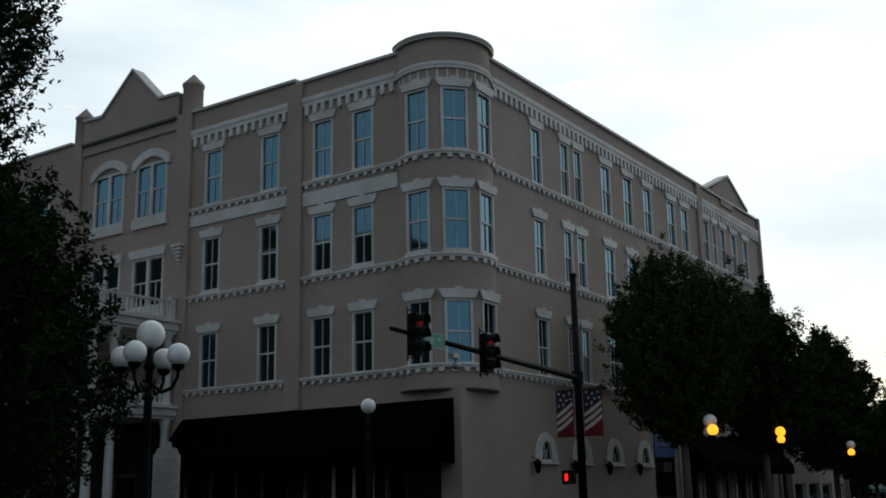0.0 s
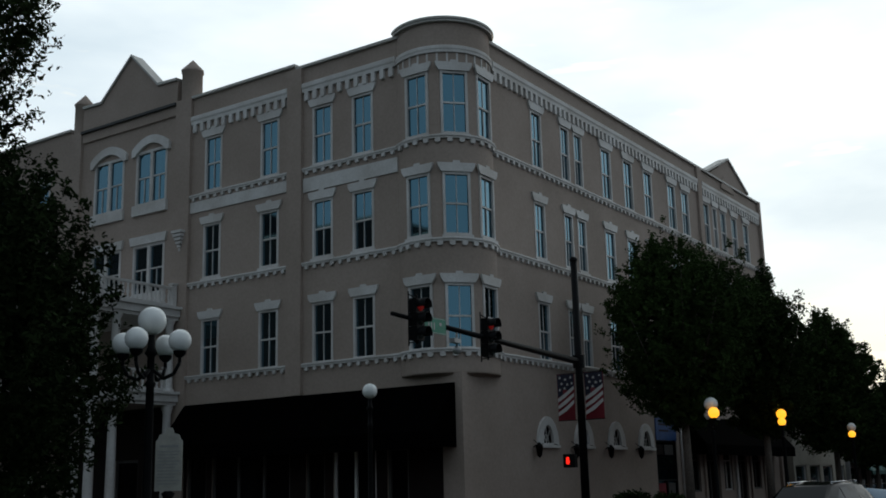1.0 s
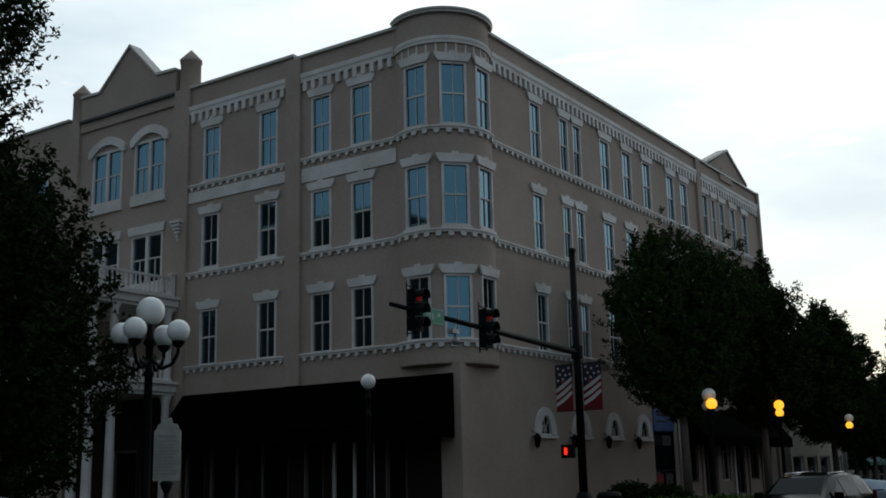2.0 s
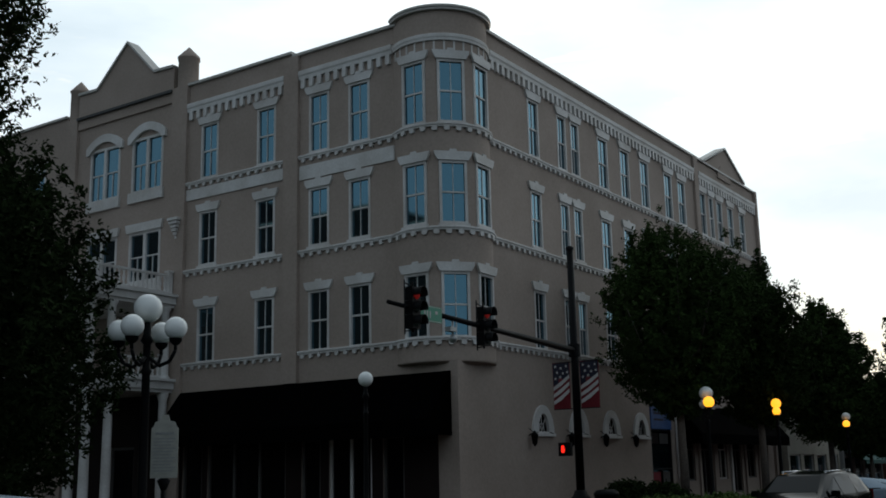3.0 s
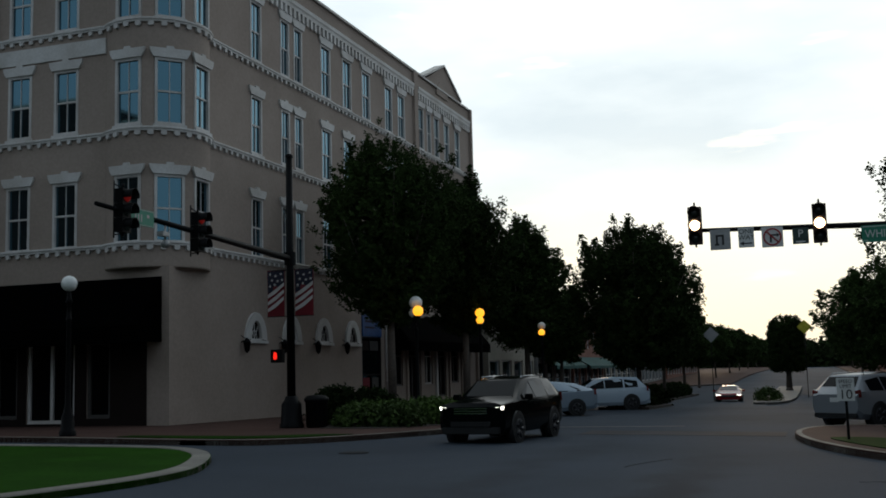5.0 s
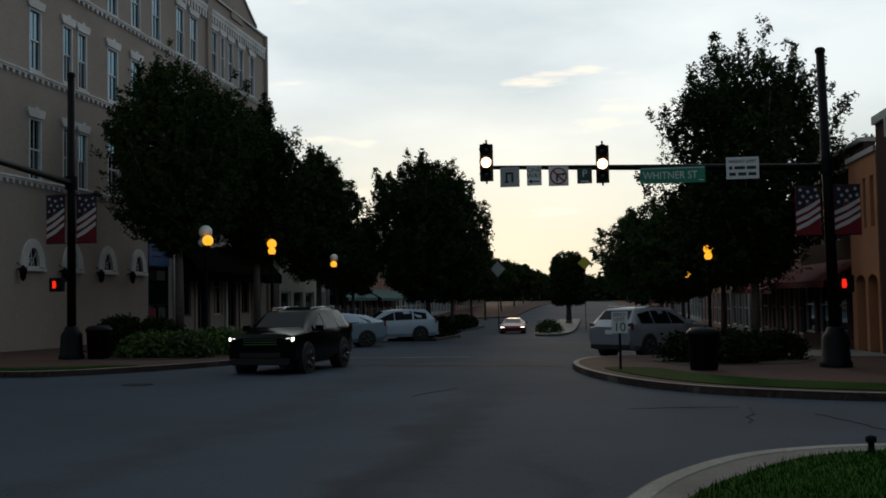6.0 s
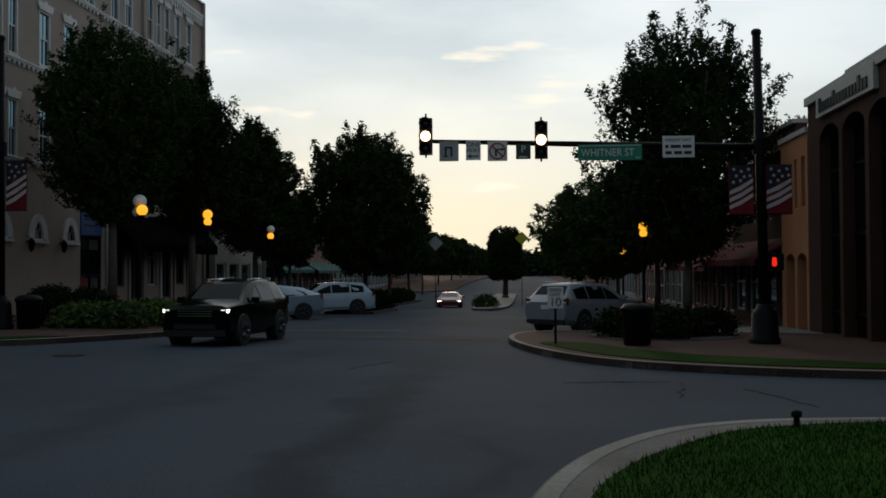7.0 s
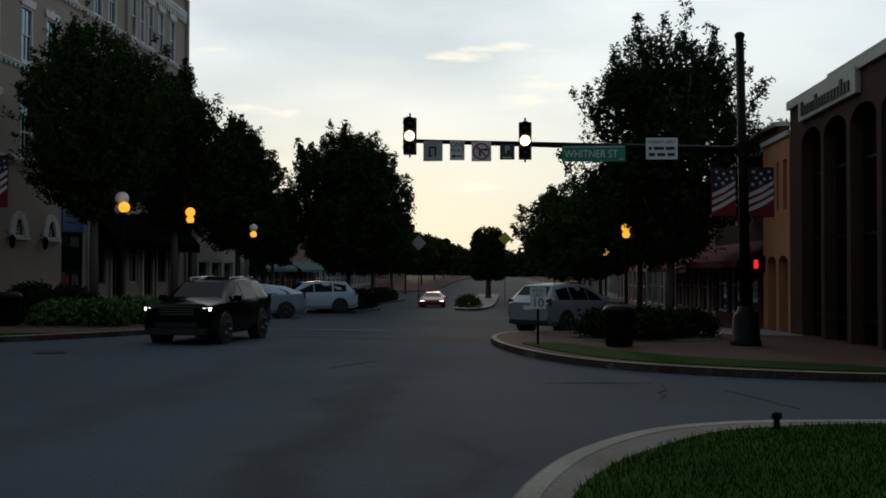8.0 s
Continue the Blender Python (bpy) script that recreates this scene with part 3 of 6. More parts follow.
part("corbel", corbel, M_STUCCO, hotel)
back = B()
box(back, (-LEFT_END, 0.45, -0.6), (-LEFT_END + 0.4, RIGHT_END, TOPZ)), box(back, (-LEFT_END + 0.4, RIGHT_END - 0.4, -0.6), (-0.45, RIGHT_END, TOPZ))
part("rear_wall", back, M_STUCCO, hotel)
roof = B()
box(roof, (-LEFT_END + 0.4, 0.45, TOPZ - 0.7), (-0.45, RIGHT_END - 0.4, TOPZ - 0.5))
part("roof", roof, M_ROOF, hotel)
for z in (5.6, 10.0, 14.0):
    fl = B()
    box(fl, (-LEFT_END + 0.4, 0.45, z), (-0.45, RIGHT_END - 0.4, z + 0.25))
    part("storey_floor", fl, M_DARK, hotel)


def band(to, u0, u1, z0, z1, d, n=1):
    bm = B()
    cols = []
    for i in range(n + 1):
        u = u0 + (u1 - u0) * i / n
        cols.append([bm.verts.new(to(u, z, e)) for z, e in ((z0, 0), (z0, d * 0.75), (z0 + (z1 - z0) * 0.35, d * 0.8), (z0 + (z1 - z0) * 0.55, d), (z1 - 0.02, d), (z1, d * 0.9), (z1, 0))])
    for a, b in zip(cols, cols[1:]):
        for k in range(6):
            bm.faces.new((a[k], a[k + 1], b[k + 1], b[k]))
    bm.faces.new(cols[0]), bm.faces.new(cols[-1][::-1])
    return bm


def dentils(to, u0, u1, z0, z1, d, step, w):
    bm = B()
    n = max(1, int((u1 - u0) / step))
    for i in range(n):
        u = u0 + (i + 0.5) * (u1 - u0) / n
        prism(bm, [(u - w / 2, z0 + 0.03), (u - w / 4, z0), (u + w / 4, z0), (u + w / 2, z0 + 0.03), (u + w / 2, z1), (u - w / 2, z1)], lambda a, b, e: to(a, b, e), 0.0, d)
    return bm


def trim(name, bm, label=""):
    return part(name, bm, M_WHITE, hotel, label)


SEGS = [(on_left, BAY_L + 0.02, PIL1 - 0.42, 1), (on_left, PIL1 + 0.42, PIL2 - 0.5, 1), (on_right, BAY_R + 0.02, 24.7, 1), (on_right, 25.4, RIGHT_END - 0.25, 1)]
for to, u0, u1, n in SEGS:
    left = to is on_left
    for k, z in enumerate(BELTS):
        trim("string_course", band(to, u0, u1, z - 0.02, z + 0.13, 0.14), "white moulded string course")
        tagged(trim("dentil_course", dentils(to, u0, u1, z - 0.16, z - 0.02, 0.10, 0.42, 0.16)), kind="stuff")
    if left:
        b3 = B()
        lo3, hi3 = (13.50, 14.09) if u0 < 6 else (13.70, 14.20)
        box(b3, tuple(on_left(u0, lo3, 0)), tuple(on_left(u1, hi3, 0.06)))
        trim("frieze_band", b3)
    trim("cornice", band(to, u0, u1, 17.84, 18.24, 0.16), "white cornice band")
    tagged(trim("dentil_course", dentils(to, u0, u1, 17.45, 17.84, 0.13, 0.42, 0.2)), kind="stuff")
    zc = TOPZ + (0.17 if left and u0 > 6 else 0.0)
    if zc > TOPZ:
        up = B()
        box(up, tuple(to(u0 - 0.4, TOPZ, -0.45)), tuple(to(u1 + 0.05, zc, 0.0)))
        part("parapet", up, M_STUCCO, hotel)
    cop = B()
    box(cop, tuple(to(u0 - 0.4, zc, -0.5)), tuple(to(u1 + (0.05 if left and u0 > 6 else 0.4), zc + 0.12, 0.12)))
    part("coping", cop, M_COPING, hotel, "grey metal coping")
# trim round the bay
for z in BELTS:
    trim("string_course", band(on_bay, a0 + 3, a1 - 2, z - 0.02, z + 0.13, 0.14, 40), "curved white string course")
    tagged(trim("dentil_course", dentils(on_bay, a0 + 8, a1 - 4, z - 0.17, z - 0.02, 0.11, 13, 6)), kind="stuff")
trim("cornice", band(on_bay, a0 + 3, a1 - 2, 17.85, 18.12, 0.10, 40), "curved white cornice band")
tagged(part("bay_frieze", dentils(on_bay, a0 + 5, a1 - 4, 17.44, 17.85, 0.03, 11.5, 2.2), M_WHITE, hotel), kind="stuff")
part("coping", band(on_bay, a0 + 2, a1, TOPZ + 0.12, TOPZ + 0.32, 0.2, 48), M_COPING, hotel, "rounded grey metal coping")
lid = B()
lathe(lid, [(0.01, TOPZ + 0.25), (RB + 0.1, TOPZ + 0.25)], 48, BAY)
part("bay_roof", lid, M_ROOF, hotel)
# pilasters on both fronts
for u, w, zt, zb in ((PIL1, 0.8, TOPZ, 5.2), (PIL2, 1.0, 20.66, -0.5), (PIL3, 0.95, 20.74, -0.5)):
    pl = B()
    box(pl, tuple(on_left(u - w / 2, zb, 0.0)), tuple(on_left(u + w / 2, min(zt, 19.2), 0.16)))
    if zt > TOPZ:
        lathe(pl, [(w * 0.5, 19.2), (w * 0.5, zt - 0.06), (w * 0.55, zt - 0.02), (w * 0.55, zt + 0.05), (0.02, zt + 0.62)], 8, on_left(u, 0, 0.16 - w / 2), math.pi / 8, math.pi / 8 + math.tau)
        box(pl, tuple(on_left(u - w / 2, TOPZ - 0.4, 0.0)), tuple(on_left(u + w / 2, 19.2, -w + 0.16)))
    part("pilaster", pl, M_STUCCO, hotel)
pr = B()
box(pr, tuple(on_right(24.75, -0.8, 0.0)), tuple(on_right(25.35, TOPZ, 0.14)))
part("pilaster", pr, M_STUCCO, hotel)
pr = B()
box(pr, tuple(on_right(RIGHT_END - 0.22, -0.8, 0.0)), tuple(on_right(RIGHT_END + 0.1, TOPZ + 0.1, 0.18)))
part("pilaster", pr, M_STUCCO, hotel)
# pointed gables
gab = B()
prism(gab, [(PIL2 + 0.5, TOPZ - 0.4), (PIL2 + 0.5, 20.26), (16.6, 20.32), (18.58, 22.26), (20.72, 20.32), (PIL3 - 0.5, 20.36), (PIL3 - 0.5, TOPZ - 0.4)], on_left, 0.1, -0.4)
part("gable", gab, M_STUCCO, hotel, "pointed tan gable between two finials")
for p, q in (((PIL2 + 0.5, 20.26), (16.6, 20.32)), ((16.6, 20.32), (18.58, 22.26)), ((18.58, 22.26), (20.72, 20.32)), ((20.72, 20.32), (PIL3 - 0.5, 20.36))):
    cp = B()
    prism(cp, [p, q, (q[0], q[1] + 0.13), (p[0], p[1] + 0.13)], on_left, 0.2, -0.5)
    part("coping", cp, M_COPING, hotel)
# ledge in the dark roof colour, which stands for its shaded line
led = B()
box(led, tuple(on_left(PIL2 + 0.5, 19.04, 0.102)), tuple(on_left(PIL3 - 0.5, 19.16, 0.24)))
part("ledge", led, M_ROOF, hotel)
# raised parapet of the far end of the front
up = B()
box(up, tuple(on_left(PIL3 + 0.48, TOPZ, -0.45)), tuple(on_left(LEFT_END, 19.42, 0.0)))
part("parapet", up, M_STUCCO, hotel)
cop = B()
box(cop, tuple(on_left(PIL3 + 0.48, 19.42, -0.5)), tuple(on_left(LEFT_END, 19.54, 0.12)))
part("coping", cop, M_COPING, hotel)
gab = B()
prism(gab, [(25.1, TOPZ), (26.7, TOPZ), (30.3, 20.68), (33.6, 19.14), (RIGHT_END, TOPZ)], on_right, 0.05, -0.4)
part("gable", gab, M_STUCCO, hotel, "low pointed tan gable")
for p, q in (((26.3, TOPZ + 0.02), (30.3, 20.68)), ((30.3, 20.68), (33.6, 19.14))):
    cp = B()
    prism(cp, [p, q, (q[0], q[1] + 0.13), (p[0], p[1] + 0.13)], on_right, 0.15, -0.5)
    part("coping", cp, M_COPING, hotel)
ro = B()
prism(ro, [(28.8, 18.6)] + [(29.9 + 1.1 * math.cos(math.pi * (1 - i / 10)), 18.6 + 0.95 * math.sin(math.pi * i / 10)) for i in range(11)], on_right, 0.05, 0.09)
part("blind_arch", ro, M_STUCCO, hotel)

# windows
SETS = {}
for k, (za, zb) in enumerate(FLOORS):
    for w in (WL, 0.95, 0.85, 0.75, 1.1, 1.0):
        SETS[w, k] = sash_meshes(w, zb - za)
for u in W_LEFT + [25.2, 28.6, 32.0]:
    for k, (za, zb) in enumerate(FLOORS):
        window(hotel, SETS[WL, k], on_left(u, za, 0), 0)
for u, w in W_RIGHT:
    for k, (za, zb) in enumerate(FLOORS):
        window(hotel, SETS[w, k], on_right(u, za, 0), 90)
for a in BAYA:
    for k, (za, zb) in enumerate(FLOORS):
        w = 2 * RB * math.sin(radians(AW)) - 0.02
        if (w, k) not in SETS:
            SETS[w, k] = sash_meshes(w, zb - za)
        p = BAY + Vector((math.cos(radians(a)), math.sin(radians(a)), 0)) * (RB * math.cos(radians(AW)) + 0.03)
        window(hotel, SETS[w, k], Vector((p.x, p.y, za)), a + 90)


# wide double windows of the gabled part, arched above
def double_window(u, w, z0, z1, arched):
    fr = B()
    ring(fr, -w / 2, w / 2, 0, z1 - z0, 0.12, 0.08, 0.12, -0.02, 0.14)
    win = part("window", fr, M_WHITE, hotel, "wide white double sash window", Matrix.Translation(on_left(u, z0, 0)))
    mu = B()
    box(mu, (-0.09, -0.018, 0.08), (0.09, 0.138, z1 - z0 - 0.12))
    part("mullion", mu, M_WHITE, win)
    for s in (-1, 1):
        c = s * (w / 4 - 0.02)
        hw = w / 4 - 0.10
        pn = B()
        box(pn, (c - hw, 0.08, 0.05), (c + hw, 0.086, z1 - z0 - 0.12))
        part("pane", pn, M_GLASS, win)
        rail = B()
        box(rail, (c - hw, 0.03, (z1 - z0) / 2 - 0.03), (c + hw, 0.08, (z1 - z0) / 2 + 0.03)), box(rail, (c - 0.015, 0.04, 0.05), (c + 0.015, 0.078, (z1 - z0) / 2 - 0.03))
        part("meeting_rail", rail, M_WHITE, win)
    hd = B()
    h = z1 - z0
    if arched:
        out = [(-w / 2 - 0.22 + (w + 0.44) * i / 14, h + 0.12 + 0.55 * math.sin(math.pi * i / 14) ** 0.8) for i in range(15)]
        inn = [(-w / 2 + w * i / 14, h - 0.22 + 0.5 * math.sin(math.pi * i / 14) ** 0.8) for i in range(15)]
        prism(hd, [(-w / 2 - 0.22, h - 0.22)] + out + [(w / 2 + 0.22, h - 0.22)] + inn[::-1], lambda a, b, d: Vector((a, -d, b)), 0.0, 0.14)
    else:
        prism(hd, [(-w / 2 - 0.1, h), (w / 2 + 0.1, h), (w / 2 + 0.2, h + 0.4), (-w / 2 - 0.2, h + 0.4)], lambda a, b, d: Vector((a, -d, b)), 0.0, 0.12)
    part("hood", hd, M_WHITE, win)
    sl = B()
    box(sl, (-w / 2 - 0.1, -0.12, -0.5), (w / 2 + 0.1, 0.0, 0.0))
    part("sill", sl, M_WHITE, win)


for u, w in ARCHW:
    double_window(u, w, 14.68, 17.3, True)
    double_window(u, w, 10.4, 12.75, False)
cb = B()
for i in range(6):
    w = 0.32 - 0.055 * i
    box(cb, tuple(on_left(PIL2 - w, 12.86 - 0.16 * i, 0.16)), tuple(on_left(PIL2 + w, 12.98 - 0.16 * i, 0.16 + w * 0.8)))
part("corbel_bracket", cb, M_WHITE, hotel, "stepped white wall bracket")

# lunette windows and wall lanterns on the street front
for u in ARCHES:
    arc = [(LUN_W / 2 * math.cos(math.pi * i / 12), 3.05 + (1.12) * math.sin(math.pi * i / 12)) for i in range(13)]
    inn = [(0.42 * math.cos(math.pi * i / 12), 3.12 + 0.72 * math.sin(math.pi * i / 12)) for i in range(13)]
    fr = B()
    prism(fr, [(p[0] + u, p[1]) for p in arc + inn[::-1]], on_right, -0.02, 0.09)
    box(fr, tuple(on_right(u - LUN_W / 2 - 0.04, 2.93, -0.02)), tuple(on_right(u + LUN_W / 2 + 0.04, 3.048, 0.13)))
    box(fr, tuple(on_right(u - 0.44, 3.05, -0.02)), tuple(on_right(u + 0.44, 3.12, 0.07)))
    win = part("window", fr, M_WHITE, hotel, "small half-round window in a white surround")
    pn = B()
    prism(pn, [(u + p[0], p[1]) for p in inn], on_right, -0.06, -0.05)
    part("pane", pn, M_TINTED, win)
    gb = B()
    for a in (45, 90, 135):
        tube(gb, on_right(u, 3.12, -0.03), on_right(u + 0.42 * math.cos(radians(a)), 3.12 + 0.72 * math.sin(radians(a)), -0.03), 0.018, n=6)
    for i in range(8):
        t0, t1 = math.pi * i / 8, math.pi * (i + 1) / 8
        tube(gb, on_right(u + 0.2 * math.cos(t0), 3.12 + 0.34 * math.sin(t0), -0.03), on_right(u + 0.2 * math.cos(t1), 3.12 + 0.34 * math.sin(t1), -0.03), 0.016, n=6)
    part("glazing_bar", gb, M_WHITE, win)


def wall_lantern(u, z):
    la = thing("wall_lantern", "black iron lantern on a curled wall bracket", "lantern", Matrix.Translation(Vector((CX, CY, 0)) + on_right(u, z, 0)), "wall lanterns")
    a = B()
    tube(a, (0.0, 0, 0), (0.12, 0, 0.08), 0.02, n=6), tube(a, (0.12, 0, 0.08), (0.24, 0, 0.02), 0.018, n=6), tube(a, (0.0, 0, 0.28), (0.22, 0, 0.12), 0.015, n=6)
    part("bracket", a, M_BLACKMETAL, la)
    b = B()
    lathe(b, [(0.02, -0.42), (0.05, -0.38), (0.10, -0.33), (0.15, -0.02), (0.17, 0.0), (0.08, 0.12), (0.02, 0.18)], 8, (0.26, 0, 0.0))
    part("lamp_body", b, M_BLACKMETAL, la)
    return la


for u in (4.95, 8.1, 11.3, 14.45):
    wall_lantern(u, 2.95)

# shop window with blue panel on the street front
u0, u1, z0, z1 = STORE_R
shop = part("window", ring_on(on_right, u0, u1, z0, z1, 0.1, -0.15, -0.02), M_BLACKMETAL, hotel, "tall dark-framed shop window with a blue panel above")
for a, b, c, d in ((u0 + 0.1, u1 - 0.1, 3.34, 3.42), (u0 + 0.1, u1 - 0.1, 1.5, 1.58), (u0 + 1.2, u0 + 1.28, z0 + 0.1, 1.5)):
    part("glazing_bar", bar_on(on_right, a, b, c, d, -0.15, -0.02), M_BLACKMETAL, shop)
for a, b, c, d, ml in ((0.2, 1.1, 2.75, 3.25, M_SHADEBROWN), (1.25, 2.3, 2.75, 3.25, M_SHOPFRAME), (0.2, 1.15, 0.75, 1.4, M_FLAGRED), (1.4, 2.3, 0.75, 1.4, M_SHOPFRAME)):
    part("window_display", bar_on(on_right, u0 + a, u0 + b, c, d, -0.108, -0.1), ml, shop, "dim picture panel in the shop window")
pn = B()
box(pn, tuple(on_right(u0 + 0.1, z0 + 0.1, -0.12)), tuple(on_right(u1 - 0.1, 3.34, -0.11)))
part("pane", pn, M_GLASS, shop)
pn = B()
box(pn, tuple(on_right(u0 + 0.02, 3.44, -0.01)), tuple(on_right(u1 - 0.02, z1 - 0.02, 0.05)))
part("sign_panel", pn, M_BLUE, shop, "plain blue panel")
bars = B()
for i, (v0, v1) in enumerate(((0.35, 1.9), (0.35, 1.5))):
    box(bars, tuple(on_right(u0 + v0, 4.15 - 0.3 * i, 0.05)), tuple(on_right(u0 + v1, 4.25 - 0.3 * i, 0.056)))
part("lettering_bar", bars, M_FLAGBLUE, shop)

# pale shopfronts further along the street front
for i, (u0, u1, z0, z1) in enumerate(GF_R):
    frame_m = M_WHITE if i == 2 else M_SHOPFRAME
    sh = part("shopfront", ring_on(on_right, u0, u1, z0, z1, 0.1, -0.2, -0.08), frame_m, hotel, "white-framed glazed shop door" if i == 2 else "grey-framed glazed shopfront bay")
    part("transom", bar_on(on_right, u0 + 0.1, u1 - 0.1, 2.45, 2.53, -0.2, -0.08), frame_m, sh)
    part("mullion", bar_on(on_right, (u0 + u1) / 2 - 0.04, (u0 + u1) / 2 + 0.04, z0 + 0.1, 2.45, -0.2, -0.08), frame_m, sh)
    pn = B()
    box(pn, tuple(on_right(u0 + 0.05, z0 + 0.05, -0.15)), tuple(on_right(u1 - 0.05, z1 - 0.05, -0.14)))
    part("pane", pn, M_TINTED, sh)
    po = B()
    box(po, tuple(on_right(u0 - 0.42, -0.3, 0.0)), tuple(on_right(u0 - 0.14, 3.7, 0.10)))
    box(po, tuple(on_right(u0 - 0.48, 3.7, 0.0)), tuple(on_right(u0 - 0.08, 3.85, 0.15)))
    part("pier", po, M_WHITE if i == 3 else M_STUCCO, hotel, "white painted pier" if i == 3 else "tan stucco pier")

# white downpipe on the street front
dp = B()
tube(dp, on_right(19.75, -0.2, 0.08), on_right(19.75, 6.0, 0.08), 0.05, n=8)
for z in (1.2, 3.4, 5.4):
    lathe(dp, [(0.065, z - 0.04), (0.065, z + 0.04)], 8, on_right(19.75, 0, 0.08))
part("downpipe", dp, M_WHITE, hotel, "white painted downpipe")

# black awning and shopfront
AU0, AU1 = 0.3, 14.3
awning = thing("awning", "long black canvas awning along the hotel shopfront", "awning", pose(CX, CY, 0))
bm = B()
prism(bm, [(0.0, 5.19), (0.08, 5.19), (1.45, 3.45), (1.42, 3.42), (0.0, 5.12)], lambda d, z, u: on_left(u, z, d), AU0, AU1)
part("canopy", bm, M_BLACK, awning)
bm = B()
prism(bm, [(1.415, 3.42), (1.45, 3.45), (1.45, 2.85), (1.42, 2.85)], lambda d, z, u: on_left(u, z, d), AU0, AU1)
part("valance", bm, M_BLACK, awning)
for u in (AU0, AU1 - 0.03):
    bm = B()
    prism(bm, [(0.0, 5.08), (1.41, 3.41), (1.41, 2.9), (0.0, 2.9)], lambda d, z, w: on_left(w, z, d), u, u + 0.03)
    part("side_panel", bm, M_BLACK, awning)
for i in range(9):
    u = AU0 + 0.2 + (AU1 - AU0 - 0.4) * i / 8
    bm = B()
    tube(bm, on_left(u, 3.0, 0.0), on_left(u, 3.38, 1.4), 0.02, n=6)
    part("frame_bar", bm, M_BLACKMETAL, awning)
for gi, (u0, u1, z0, z1) in enumerate(GF_L):
    n = max(1, round((u1 - u0) / 1.3))
    frame_m = M_WHITE if gi == 1 else M_SHOPFRAME
    dr = part("shopfront", ring_on(on_left, u0, u1, z0, z1, 0.12, -0.2, -0.06), frame_m, hotel, "white-framed glazed door under the awning" if gi == 1 else "dim glazed shopfront under the awning")
    for i in range(1, n):
        u = u0 + (u1 - u0 - 0.12) * i / n
        part("mullion", bar_on(on_left, u, u + 0.12, z0 + 0.12, z1 - 0.12, -0.2, -0.06), frame_m, dr)
    pn = B()
    box(pn, tuple(on_left(u0 + 0.05, z0 + 0.05, -0.15)), tuple(on_left(u1 - 0.05, z1 - 0.05, -0.14)))
    part("pane", pn, M_TINTED, dr)

# thin panels added over the stucco, coloured as dark as the shade there
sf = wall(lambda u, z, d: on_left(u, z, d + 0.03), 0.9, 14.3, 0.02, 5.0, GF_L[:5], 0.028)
part("shopfront_shade_panel", sf, M_SHADEBROWN, hotel, "thin brown shopfront panel, coloured dark for the shade under the awning")
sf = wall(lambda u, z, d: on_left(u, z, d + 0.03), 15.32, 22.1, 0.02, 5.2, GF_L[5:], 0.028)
part("porch_shade_panel", sf, M_SHADEBROWN, hotel, "thin wall panel, coloured dark for the shade behind the porch")
# black awning over the shops on the street front
shade = thing("awning", "black canvas awning over the shops on the street front", "awning", pose(CX, CY, 0))
bm = B()
prism(bm, [(0.0, 4.75), (0.06, 4.75), (1.3, 3.25), (1.27, 3.22), (0.0, 4.68)], lambda d, z, u: on_right(u, z, d), 20.1, 34.6)
part("canopy", bm, M_BLACK, shade)
bm = B()
prism(bm, [(1.27, 3.22), (1.3, 3.25), (1.3, 2.72), (1.27, 2.72)], lambda d, z, u: on_right(u, z, d), 20.1, 34.6)
part("valance", bm, M_BLACK, shade)
for u in (20.1, 34.57):
    bm = B()
    prism(bm, [(0.12, 4.55), (1.26, 3.2), (1.26, 2.75), (0.12, 2.75)], lambda d, z, w: on_right(w, z, d), u, u + 0.03)
    part("side_panel", bm, M_BLACK, shade)

# white two-storey porch
porch = thing("porch", "white two-tier porch with round columns and turned balustrades", "porch", pose(CX, CY, 0))
PX0, PX1, PD = 14.6, 23.0, 4.6
for name, z in (("deck", 5.35), ("deck", 9.05)):
    dk = B()
    box(dk, tuple(on_left(PX0, z, 0.17)), tuple(on_left(PX1, z + 0.32, PD)))
    box(dk, tuple(on_left(PX0 - 0.12, z + 0.32, 0.17)), tuple(on_left(PX1 + 0.12, z + 0.44, PD + 0.14)))
    box(dk, tuple(on_left(PX0 + 0.1, z - 0.14, 0.17)), tuple(on_left(PX1 - 0.1, z, PD - 0.1)))
    part(name, dk, M_WHITE, porch)
colm = B()
lathe(colm, [(0.27, 0), (0.27, 0.03), (0.22, 0.04), (0.205, 0.06), (0.2, 0.3), (0.17, 0.93), (0.2, 0.94), (0.2, 0.955), (0.25, 0.97), (0.25, 1.0)], 16)
COLM = mesh_of("column", colm, M_WHITE)
spots = [(PX0 + 0.45, PD - 0.3), (PX0 + 0.3, PD - 1.25), (PX0 + 1.4, PD - 0.3), (PX0 + 0.3, 0.5), (PX0 + 4.2, PD - 0.3), (PX1 - 1.25, PD - 0.3), (PX1 - 0.3, PD - 0.3)]
for u, d in spots:
    for z0, z1 in ((0.0, 5.21), (5.79, 8.91)):
        part("column", COLM, None, porch, "", Matrix.Translation(on_left(u, z0, d)) @ Matrix.Diagonal((1, 1, z1 - z0, 1)))
bal = B()
lathe(bal, [(0.05, 0.0), (0.05, 0.08), (0.03, 0.1), (0.065, 0.3), (0.03, 0.52), (0.045, 0.58), (0.05, 0.66)], 8)
BAL = mesh_of("baluster", bal, M_WHITE)


